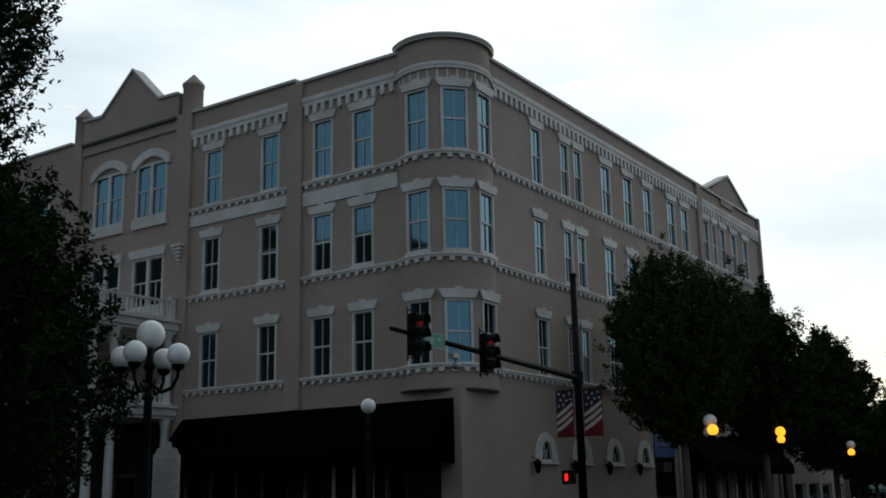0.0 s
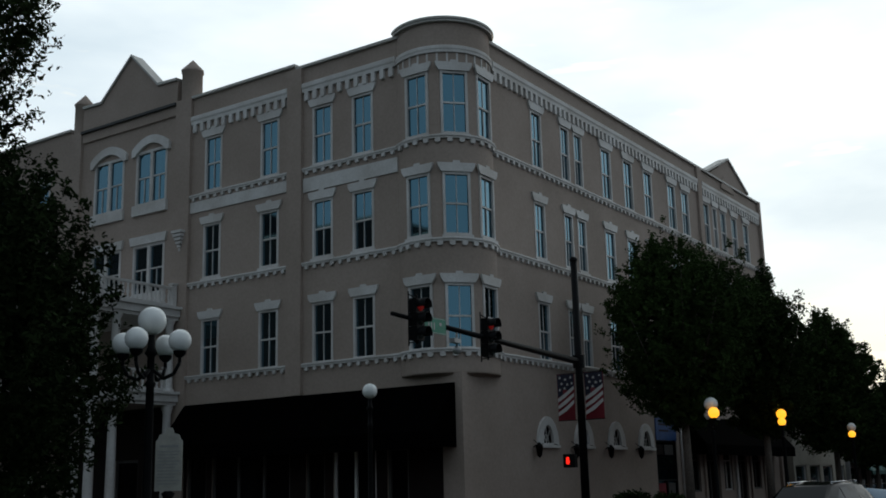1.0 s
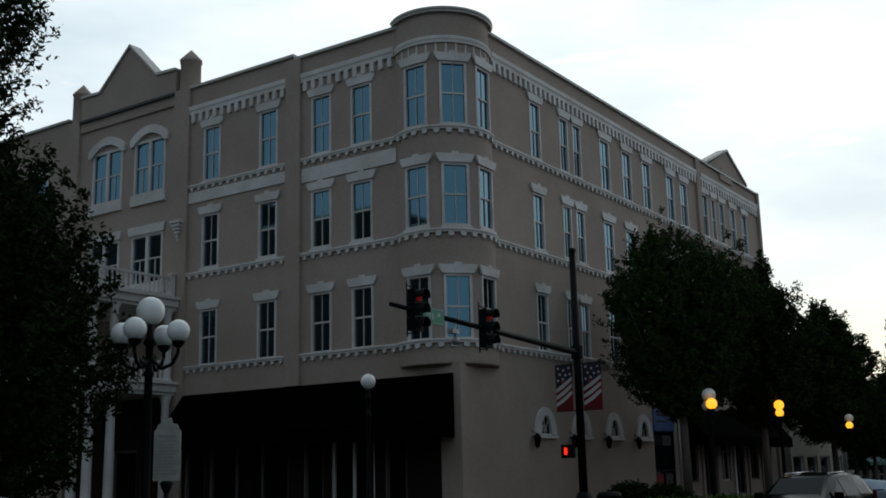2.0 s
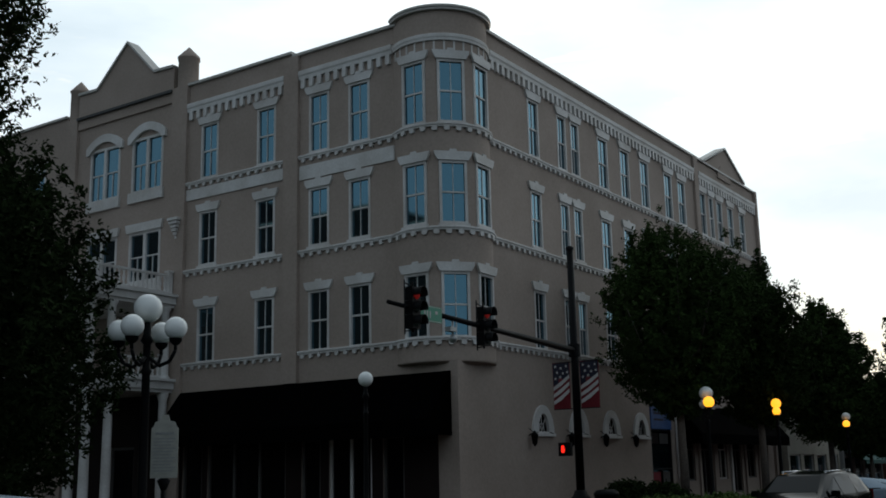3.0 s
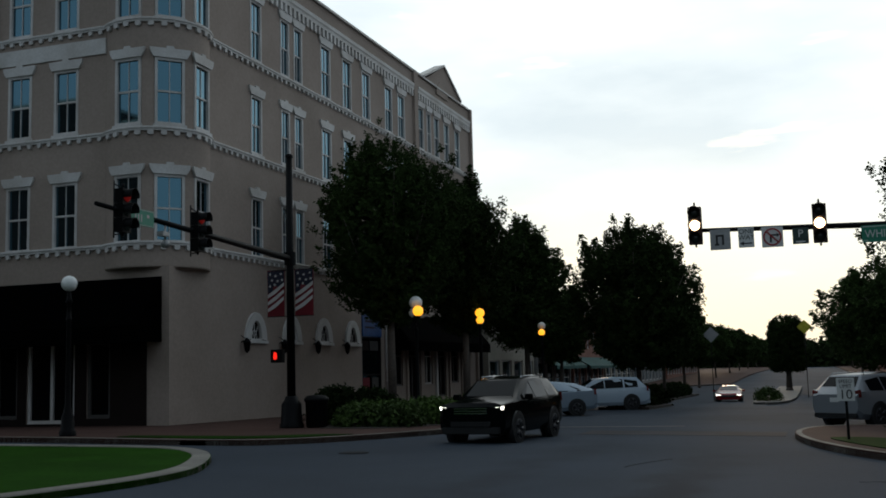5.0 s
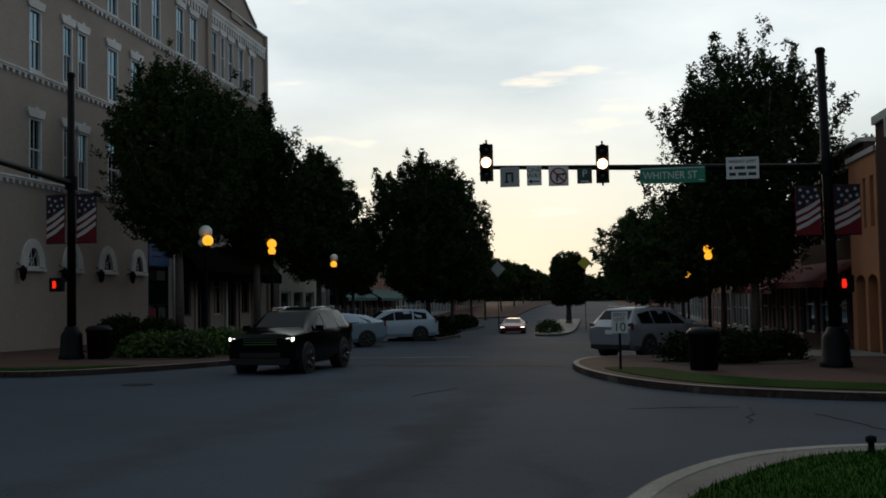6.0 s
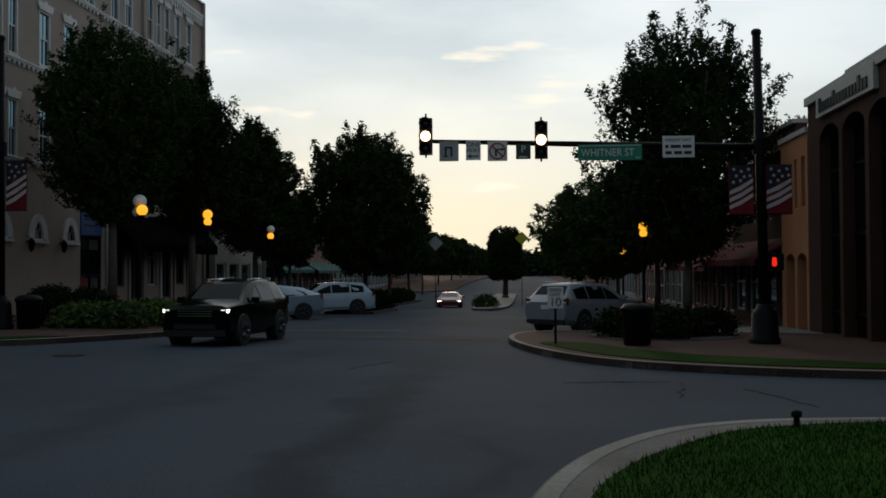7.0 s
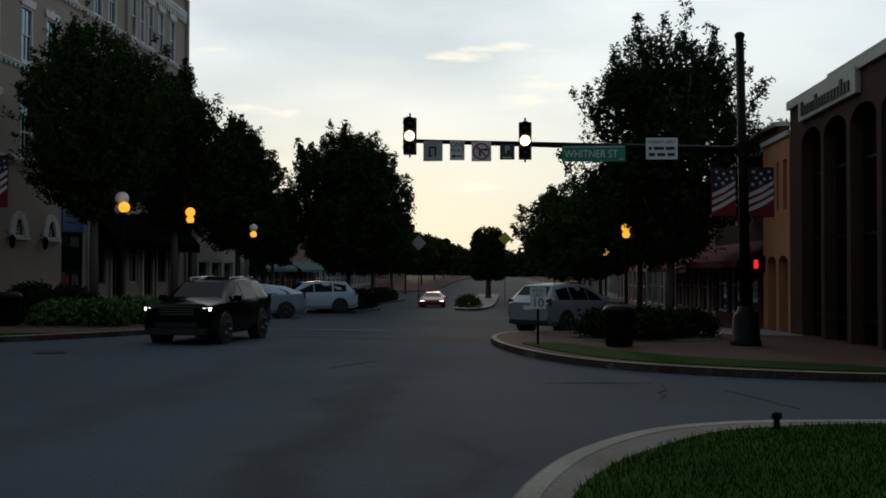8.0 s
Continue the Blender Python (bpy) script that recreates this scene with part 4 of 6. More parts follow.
def balustrade(p, q, z):
    p, q = Vector(p), Vector(q)
    rl = B()
    for zz, r in ((z + 0.1, 0.05), (z + 0.86, 0.07)):
        d = (q - p).normalized()
        s = Vector((-d.y, d.x, 0)) * r
        vs = [Vector((v.x, v.y, zz + e)) for e in (-0.05, 0.05) for v in (p - s, p + s, q + s, q - s)]
        bv = [rl.verts.new(v) for v in vs]
        for f in ((0, 1, 2, 3), (4, 5, 6, 7), (0, 1, 5, 4), (1, 2, 6, 5), (2, 3, 7, 6), (3, 0, 4, 7)):
            rl.faces.new([bv[i] for i in f])
    rail = part("railing", rl, M_WHITE, porch)
    n = int((q - p).length / 0.24)
    for i in range(1, n):
        c = p.lerp(q, i / n)
        part("baluster", BAL, None, rail, "", Matrix.Translation((c.x, c.y, z + 0.15)))
    for c in (p, q):
        pb = B()
        box(pb, (c.x - 0.11, c.y - 0.11, z), (c.x + 0.11, c.y + 0.11, z + 1.0)), box(pb, (c.x - 0.15, c.y - 0.15, z + 1.0), (c.x + 0.15, c.y + 0.15, z + 1.08))
        part("post", pb, M_WHITE, rail)


for z in (5.79, 9.49):
    a, b, c = on_left(PX0 + 0.3, 0, 0.35), on_left(PX0 + 0.3, 0, PD - 0.3), on_left(PX1 - 0.3, 0, PD - 0.3)
    if z < 6:
        balustrade(a + Vector((0, -0.25, 0)), b + Vector((0, 1.15, 0)), z)
        balustrade(b + Vector((-1.15, 0, 0)), c, z)
    else:
        balustrade(a, b, z), balustrade(b + Vector((-0.3, 0, 0)), c, z)


# ---- traffic signals ----
def star(cx, cz, r):
    return [(cx + (r if i % 2 == 0 else r * 0.42) * math.sin(math.pi * i / 5), cz + (r if i % 2 == 0 else r * 0.42) * math.cos(math.pi * i / 5)) for i in range(10)]


def banner(parent, x0, w, z0, h):
    """A cloth banner in the plane y = 0, facing -y, hung between two short rods."""
    to = lambda u, v, d: Vector((x0 + u, -d + 0.015 * math.sin(u * 7 + v * 3), z0 + v))
    cl = B()
    n = 8
    rows = [[cl.verts.new(to(w * i / n, h * k / n, 0)) for i in range(n + 1)] for k in range(n + 1)]
    for k in range(n):
        for i in range(n):
            cl.faces.new((rows[k][i], rows[k][i + 1], rows[k + 1][i + 1], rows[k + 1][i]))
    bmesh.ops.solidify(cl, geom=cl.faces[:], thickness=0.008)
    ba = part("banner", cl, M_FLAGRED, parent, "red cloth banner with white stripes and stars on navy")
    nv = B()
    prism(nv, [(0.02, h * 0.50), (w - 0.02, h * 0.68), (w - 0.02, h - 0.02), (0.02, h - 0.02)], to, 0.012, 0.02)
    part("star_field", nv, M_FLAGBLUE, ba)
    for v in (0.10, 0.25, 0.40):
        st = B()
        a, b = h * v, h * (v + 0.075)
        prism(st, [(0.02, a), (w * 0.5, a + h * 0.10), (w - 0.02, a + h * 0.26), (w - 0.02, b + h * 0.26), (w * 0.5, b + h * 0.12), (0.02, b)], to, 0.022, 0.028)
        part("stripe", st, M_FLAGWHITE, ba)
    for i, (u, v) in enumerate(((0.2, 0.92), (0.5, 0.88), (0.8, 0.92), (0.3, 0.79), (0.62, 0.77), (0.86, 0.79), (0.18, 0.66), (0.46, 0.69))):
        sm = B()
        prism(sm, star(u * w, v * h, 0.055), to, 0.022, 0.03)
        part("star", sm, M_FLAGWHITE, ba)
    for z in (z0 + h, z0):
        rd = B()
        tube(rd, (x0 - (0.08 if x0 > 0 else 0), 0, z), (x0 + w + (0.0 if x0 > 0 else 0.08), 0, z), 0.015, n=6)
        part("rod", rd, M_BLACKMETAL, ba)


def signal_head(parent, m, lit, body=M_BLACKMETAL, lens=None):
    """Three-section signal facing -y; lit: 0 top, 1 middle, 2 bottom."""
    bd = B()
    for k in range(3):
        z = -0.32 * (k - 1)
        box(bd, (-0.165, -0.02, z - 0.155), (0.165, 0.18, z + 0.155))
    tube(bd, (0, 0.08, 0.48), (0, 0.08, 0.60), 0.025, n=8), tube(bd, (0, 0.08, -0.48), (0, 0.08, -0.55), 0.025, n=8)
    bmesh.ops.bevel(bd, geom=bd.edges[:], offset=0.012, segments=1)
    hd = part("signal_head", bd, body, parent, "three-lens traffic signal with one lamp lit", m)
    for k in range(3):
        z = -0.32 * (k - 1)
        ln = B()
        lathe(ln, [(0.13, 0.0), (0.11, 0.025), (0.07, 0.045), (0.001, 0.055)], 20)
        ob = part("lens", ln, (lens or M_AMBER_ON) if k == lit else M_LENS_OFF, hd, "lit lens" if k == lit else "", pose(0, -0.025, z, 90, 0, 0))
        vs = B()
        lathe(vs, [(0.15, 0.0), (0.155, 0.22), (0.145, 0.22), (0.14, 0.0)], 18, a0=radians(-20), a1=radians(200))
        part("visor", vs, body, hd, "", pose(0, -0.02, z, 90, 0, 0))
    return hd


def flat_sign(parent, name, x0, x1, z0, z1, y, material, label):
    bm = B()
    box(bm, (x0, y, z0), (x1, y + 0.02, z1))
    bmesh.ops.bevel(bm, geom=[e for e in bm.edges if abs(e.verts[0].co.y - e.verts[1].co.y) > 0.01], offset=0.03, segments=2)
    return part(name, bm, material, parent, label)


def writing(parent, text, size, x, y, z, material, rz=0, squeeze=1.0):
    cu = bpy.data.curves.new("lettering", "FONT")
    cu.body, cu.size, cu.align_x, cu.align_y, cu.extrude = text, size, "CENTER", "CENTER", 0.003
    ob = new("lettering", cu)
    cu.materials.append(material)
    ob.parent = parent
    ob.matrix_basis = pose(x, y, z, 90, 0, rz) @ Matrix.Diagonal((squeeze, 1, 1, 1))
    return ob


def bars(parent, rows, y, material):
    for x0, x1, z0, z1 in rows:
        bm = B()
        box(bm, (x0, y - 0.006, z0), (x1, y - 0.001, z1))
        part("mark", bm, material, parent)


def mast(name, at, height, lean=(0.0, 0.0)):
    m = thing(name, "black steel signal mast with a long arm, signals and two banners", "traffic signal", pose(*at))
    pl = B()
    tube(pl, (0, 0, 0.9), (lean[0] * height, lean[1] * height, height), 0.14, 0.105, 14)
    lathe(pl, [(0.0, height + 0.06), (0.08, height + 0.05), (0.13, height), (0.13, height - 0.08)][::-1], 12, (lean[0] * height, lean[1] * height, 0))
    part("pole", pl, M_BLACKMETAL, m)
    bs = B()
    lathe(bs, [(0.40, 0.0), (0.40, 0.12), (0.36, 0.16), (0.33, 0.75), (0.24, 0.86), (0.2, 0.98), (0.15, 1.0)], 8)
    part("base", bs, M_BLACKMETAL, m)
    return m


# mast over the cross street
G1 = gz(-15.74, 30.68) + 0.146
mast_a = mast("signal_mast", (-15.74, 30.68, G1), 8.72)
ar = B()
tube(ar, (0, -0.1, 5.36), (0, -9.85, 5.78), 0.105, 0.055, 12)
lathe(ar, [(0.19, 5.16), (0.19, 5.56)], 12)
part("arm", ar, M_BLACKMETAL, mast_a)
for y, z in ((-5.55, 5.58), (-8.9, 5.72)):
    hd = signal_head(mast_a, pose(0.16, y, z, 0, 0, 92) @ Matrix.Scale(1.12, 4), 0, M_BLACKMETAL, M_RED_ON)
    br = B()
    for x in (-0.30,):
        tube(br, (x, 0.1, -0.62), (x, 0.1, 0.62), 0.018, n=6), tube(br, (x, 0.1, 0.55), (0, 0.1, 0.5), 0.015, n=6), tube(br, (x, 0.1, -0.55), (0, 0.1, -0.5), 0.015, n=6)
    part("bracket", br, M_BLACKMETAL, hd)
sg = B()
box(sg, (0.08, -8.6, 5.44), (0.10, -7.65, 5.86))
sgn = part("street_sign", sg, M_SIGNGREEN, mast_a, "green street name sign with a white border")
for y0, y1, z0, z1 in ((-8.58, -7.67, 5.455, 5.47), (-8.58, -7.67, 5.83, 5.845), (-8.45, -8.40, 5.54, 5.72), (-8.33, -8.28, 5.54, 5.72), (-8.21, -8.16, 5.54, 5.72), (-7.95, -7.85, 5.66, 5.74)):
    bb = B()
    box(bb, (0.101, y0, z0), (0.104, y1, z1))
    part("mark", bb, M_ALU, sgn)
cm = B()
tube(cm, (0, -7.0, 5.62), (0, -7.0, 5.15), 0.03, n=8), ball(cm, (0, -7.0, 5.12), 0.12, 12), box(cm, (-0.08, -7.25, 5.3), (0.1, -6.95, 5.42))
part("detector_camera", cm, M_ALU, mast_a, "small grey detector camera")
banner(mast_a, -0.82, 0.62, 3.52, 1.48), banner(mast_a, 0.16, 0.66, 3.52, 1.48)


def hand_signal(parent, x, z):
    b = B()
    box(b, (x - 0.2, -0.2, z - 0.21), (x + 0.2, 0.0, z + 0.21))
    bmesh.ops.bevel(b, geom=b.edges[:], offset=0.02, segments=1)
    h = part("pedestrian_signal", b, M_BLACKMETAL, parent, "walk signal with a lit red hand")
    g = B()
    prism(g, [(-0.07, -0.13), (0.06, -0.13), (0.10, -0.02), (0.075, 0.02), (0.07, 0.14), (-0.06, 0.15), (-0.075, 0.0)], lambda u, v, d: Vector((x - 0.04 + 0.72 * u, -0.2 - d, z + 0.8 * v)), 0.002, 0.008)
    part("hand", g, M_RED_HAND, h)


hand_signal(mast_a, -0.42, 2.26)

# mast over the street
G2 = gz(5.89, 27.74) + 0.146
mast_b = mast("signal_mast", (5.89, 27.74, G2), 7.95, (-0.017, 0))
ar = B()
tube(ar, (-0.1, 0, 4.98), (-8.78, 0, 5.27), 0.10, 0.05, 12)
lathe(ar, [(0.18, 4.8), (0.18, 5.16)], 12, (-0.08, 0, 0))
part("arm", ar, M_BLACKMETAL, mast_b)
for x, z in ((-8.59, 5.37), (-5.61, 5.23)):
    signal_head(mast_b, pose(x, -0.2, z), 1, M_HOUSING)
y = -0.14
s1 = flat_sign(mast_b, "no_u_turn_sign", -8.24, -7.74, 4.72, 5.24, y, M_ALU, "grey sign with a bent arrow")
bars(s1, [(-8.10, -8.05, 4.84, 5.05), (-7.95, -7.90, 4.84, 5.05), (-8.10, -7.90, 5.05, 5.10), (-8.13, -8.02, 4.83, 4.87)], y, M_SIGNBLACK)
s2 = flat_sign(mast_b, "one_way_sign", -7.55, -7.17, 4.74, 5.24, y, M_SIGNWHITE, "white one-way sign with a black arrow")
writing(s2, "ONE", 0.17, -7.36, y - 0.004, 5.14, M_SIGNBLACK), writing(s2, "WAY", 0.17, -7.36, y - 0.004, 4.99, M_SIGNBLACK)
bars(s2, [(-7.42, -7.22, 4.83, 4.86)], y, M_SIGNBLACK)
hd = B()
prism(hd, [(-7.52, 4.845), (-7.42, 4.90), (-7.42, 4.79)], lambda u, v, d: Vector((u, y - d, v)), 0.001, 0.006)
part("arrow_head", hd, M_SIGNBLACK, s2)
s3 = flat_sign(mast_b, "no_right_turn_sign", -6.99, -6.48, 4.71, 5.22, y, M_SIGNWHITE, "white no-right-turn sign with a red ring")
rg = B()
rr = [(0.22 * math.cos(math.tau * i / 28), 0.22 * math.sin(math.tau * i / 28)) for i in range(29)]
ri = [(0.18 * math.cos(math.tau * i / 28), 0.18 * math.sin(math.tau * i / 28)) for i in range(29)]
for i in range(28):
    prism(rg, [rr[i], rr[i + 1], ri[i + 1], ri[i]], lambda u, v, d: Vector((-6.735 + u, y - d, 4.965 + v)), 0.004, 0.009)
prism(rg, [(-0.15, 0.12), (-0.12, 0.15), (0.15, -0.12), (0.12, -0.15)], lambda u, v, d: Vector((-6.735 + u, y - d, 4.965 + v)), 0.006, 0.011)
part("ring", rg, M_SIGNRED, s3)
bars(s3, [(-6.80, -6.75, 4.83, 5.03), (-6.75, -6.63, 4.99, 5.03)], y, M_SIGNBLACK)
hd = B()
prism(hd, [(-6.63, 5.06), (-6.55, 5.01), (-6.63, 4.96)], lambda u, v, d: Vector((u, y - d, v)), 0.001, 0.006)
part("arrow_head", hd, M_SIGNBLACK, s3)
s4 = flat_sign(mast_b, "parking_sign", -6.26, -5.88, 4.75, 5.15, y, mat("sign_dull_green", (0.03, 0.06, 0.05), 0.5), "dark green parking sign with a white letter")
writing(s4, "P", 0.26, -6.07, y - 0.004, 5.0, M_SIGNWHITE)
bars(s4, [(-6.18, -5.96, 4.79, 4.82)], y, M_SIGNWHITE)
s5 = flat_sign(mast_b, "street_sign", -4.67, -3.05, 4.69, 5.10, y, M_SIGNGREEN, "long green street name sign with white letters")
writing(s5, "WHITNER ST", 0.27, -3.92, y - 0.004, 4.88, M_SIGNWHITE, squeeze=0.86)
bars(s5, [(-3.21, -3.09, 4.74, 4.76), (-4.64, -4.54, 4.73, 4.74), (-4.64, -3.08, 5.06, 5.075)], y, M_SIGNWHITE)
s6 = flat_sign(mast_b, "weight_limit_sign", -2.53, -1.73, 4.74, 5.29, y, M_SIGNWHITE, "white weight limit sign with black letters")
writing(s6, "WEIGHT LIMIT", 0.115, -2.13, y - 0.004, 5.18, M_SIGNBLACK, squeeze=0.9)
bars(s6, [(-2.46, -2.38, 4.98, 5.06), (-2.33, -2.07, 4.98, 5.06), (-2.03, -1.80, 4.98, 5.06), (-2.46, -2.30, 4.82, 4.90), (-2.24, -2.04, 4.82, 4.90), (-1.99, -1.80, 4.82, 4.90)], y, M_SIGNBLACK)
banner(mast_b, -0.86, 0.62, 3.28, 1.24), banner(mast_b, 0.06, 0.66, 3.28, 1.24)
hand_signal(mast_b, 0.25, 2.06)


# ---- street lamps ----
def street_lamp(x, y, up=0.146, arms=4, turn=20, lit=(), size=1.0, top_lit=False, tall=1.0, reach=0.56):
    m = thing("street_lamp", "black cast-iron lamp post with white globes" + (", one glowing amber" if lit else ""), "street lamp", pose(x, y, gz(x, y) + up, 0, 0, turn) @ Matrix.Scale(tall, 4), "street lamps")
    p = B()
    lathe(p, [(0.22, 0), (0.22, 0.12), (0.18, 0.16), (0.16, 0.5), (0.11, 0.62), (0.10, 0.7), (0.075, 0.8), (0.06, 3.0), (0.085, 3.05), (0.06, 3.1), (0.055, 3.45), (0.10, 3.5), (0.06, 3.6), (0.05, 3.78)], 12)
    part("post", p, M_BLACKMETAL, m)
    gr = 0.19 * size
    if arms:
        for i in range(arms):
            a = math.tau * i / arms
            c, s = math.cos(a), math.sin(a)
            r = reach
            b = B()
            pts = [(0.05, 3.25), (r * 0.45, 3.12), (r * 0.8, 3.18), (r, 3.34), (r, 3.46)]
            for (r0, z0), (r1, z1) in zip(pts, pts[1:]):
                tube(b, (r0 * c, r0 * s, z0), (r1 * c, r1 * s, z1), 0.028, n=8)
            lathe(b, [(0.04, 3.42), (0.09, 3.47), (0.10, 3.52)], 10, (r * c, r * s, 0))
            am = part("lamp_arm", b, M_BLACKMETAL, m)
            g = B()
            ball(g, (r * c, r * s, 3.50 + gr), gr, 20)
            part("globe", g, M_LAMPGLOW if i in lit else M_MILK, am, "glowing amber globe" if i in lit else "white glass globe")
    g = B()
    ball(g, (0, 0, 3.78 + gr * 1.25), gr * 1.25, 22)
    part("globe", g, M_LAMPGLOW if top_lit else M_MILK, m, "white glass globe")
    return m


street_lamp(-13.16, 11.18, 0.11, 4, 22, size=0.9, tall=1.045, reach=0.46)
street_lamp(-20.13, 25.48, 0.146, 0, 0, size=0.88, tall=1.085)
street_lamp(-15.3, 40.9, 0.146, 2, -62, (0,), tall=1.14)
street_lamp(-14.3, 46.5, 0.146, 2, -73, (0,), size=0.8, top_lit=True, tall=1.12)
street_lamp(-13.3, 54.0, 0.0, 2, -77, (0,), size=0.8, tall=1.09)
street_lamp(4.5, 43.5, 0.146, 2, -96, (0,), size=0.85, top_lit=True, tall=0.96)
street_lamp(5.25, 62.0, 0.146, 2, -95, (0,), tall=0.93)
street_lamp(5.5, 84.0, 0.146, 2, -94, (0,), tall=0.95)
street_lamp(4.9, 112.0, 0.146, 4, -120, (0, 1), tall=1.1)

# historical marker
mk = thing("historical_marker", "silver cast plaque on a post with a crest on top", "marker", pose(-14.65, 12.91, gz(-14.65, 12.91) + 0.06, 0, 0, 42))
bm = B()
prism(bm, [(0.67 * u, v) for u, v in ((-0.34, 1.6), (0.34, 1.6), (0.34, 2.45), (0.29, 2.48), (0.25, 2.56), (0.12, 2.58), (0.08, 2.68), (-0.08, 2.68), (-0.12, 2.58), (-0.25, 2.56), (-0.29, 2.48), (-0.34, 2.45))], lambda u, v, d: Vector((u, -d, v)), -0.025, 0.025)
pl = part("plaque", bm, M_STONE, mk, "silver-grey plaque")
bars(pl, [(-0.16, 0.16, 2.34, 2.38)] + [(-0.19, 0.19 - 0.04 * (i % 3), 2.26 - 0.055 * i, 2.28 - 0.055 * i) for i in range(11)], -0.025, M_ALU)
bm = B()
tube(bm, (0, 0, 0), (0, 0, 1.6), 0.045), lathe(bm, [(0.05, 1.4), (0.12, 1.56), (0.06, 1.6)], 10)
part("post", bm, M_BLACKMETAL, mk)

# speed limit sign
sp = thing("speed_limit_sign", "white speed limit sign on a dark post", "sign", pose(0.58, 26.2, gz(0.58, 26.2) + 0.146))
bm = B()
box(bm, (-0.03, 0, 0), (0.03, 0.04, 1.40))
part("post", bm, M_BLACKMETAL, sp)
fs = flat_sign(sp, "plate", -0.19, 0.19, 0.88, 1.40, -0.025, M_SIGNWHITE, "white plate with black border")
writing(fs, "SPEED", 0.11, 0, -0.03, 1.32, M_SIGNBLACK), writing(fs, "LIMIT", 0.11, 0, -0.03, 1.21, M_SIGNBLACK), writing(fs, "10", 0.3, 0, -0.03, 1.02, M_SIGNBLACK)
# bin shapes standing in for dark post bases, and a hydrant-like bollard
def dark_base_at(x, y):
    b = B()
    lathe(b, [(0.30, 0.0), (0.33, 0.05), (0.36, 0.8), (0.40, 0.84), (0.40, 0.9), (0.30, 1.0), (0.15, 1.02)], 16)
    t = single("dark_base", b, M_BLACKMETAL, "round black bin shape standing in for a dark post base", "bin", m=pose(x, y, gz(x, y) + 0.146))
    return t


dark_base_at(2.55, 26.3), dark_base_at(-15.0, 30.95)
b = B()
lathe(b, [(0.05, 0), (0.05, 0.03), (0.035, 0.05), (0.035, 0.12), (0.06, 0.13), (0.06, 0.19), (0.02, 0.2)], 10)
single("lawn_light", b, M_BLACKMETAL, "small dark ground light at the lawn's edge", "light", m=pose(2.9, 12.1, gz(2.9, 12.1) + 0.12))
# diamond warning signs down the street
for x, y, z, ml, lab in ((-6.96, 78.0, 4.65, M_ALU, "grey back of a diamond sign on a thin post"), (-0.75, 88.0, 5.45, M_SIGNYELLOW, "yellow diamond warning sign on a thin post")):
    d = thing("warning_sign", lab, "sign", pose(x, y, gz(x, y)))
    bm = B()
    tube(bm, (0, 0, 0), (0, 0, z + 0.4), 0.03, n=6)
    part("post", bm, M_BLACKMETAL, d)
    bm = B()
    prism(bm, [(0, -0.55), (0.55, 0), (0, 0.55), (-0.55, 0)], lambda u, v, e: Vector((u, -e, z + v)), 0.03, 0.05)
    part("plate", bm, ml, d)


# ---- trees ----
def leaf_fan(rng, verts, faces, c, spread, count, size):
    for _ in range(count):
        p = c + Vector((rng.gauss(0, spread), rng.gauss(0, spread), rng.gauss(0, spread * 0.8)))
        a = Vector((rng.uniform(-1, 1), rng.uniform(-1, 1), rng.uniform(-0.7, 0.9))).normalized()
        b = a.cross(Vector((rng.uniform(-1, 1), rng.uniform(-1, 1), rng.uniform(-1, 1)))).normalized()
        s = size * rng.uniform(0.6, 1.3)
        k = len(verts)
        verts += [tuple(p - a * s), tuple(p + b * s * 0.42 + Vector((0, 0, s * 0.1))), tuple(p + a * s), tuple(p - b * s * 0.42 + Vector((0, 0, s * 0.1)))]
        faces.append((k, k + 1, k + 2, k + 3))


# crown outlines: share of the crown's height, share of its radius
FORMS = {"vase": ((0, 0.15), (0.12, 0.5), (0.3, 0.85), (0.5, 1.0), (0.7, 0.93), (0.86, 0.66), (1, 0.2)),
         "cone": ((0, 0.45), (0.12, 0.85), (0.3, 1.0), (0.5, 0.92), (0.7, 0.7), (0.86, 0.42), (1, 0.1)),
         "round": ((0, 0.35), (0.15, 0.75), (0.4, 1.0), (0.65, 0.96), (0.85, 0.7), (1, 0.25)),
         "block": ((0, 0.7), (0.1, 0.96), (0.5, 1.0), (0.78, 0.98), (0.92, 0.78), (1, 0.4))}


def outline(form, t):
    rows = FORMS[form]
    for (a, r0), (b, r1) in zip(rows, rows[1:]):
        if t <= b:
            return r0 + (r1 - r0) * (t - a) / (b - a)
    return rows[-1][1]


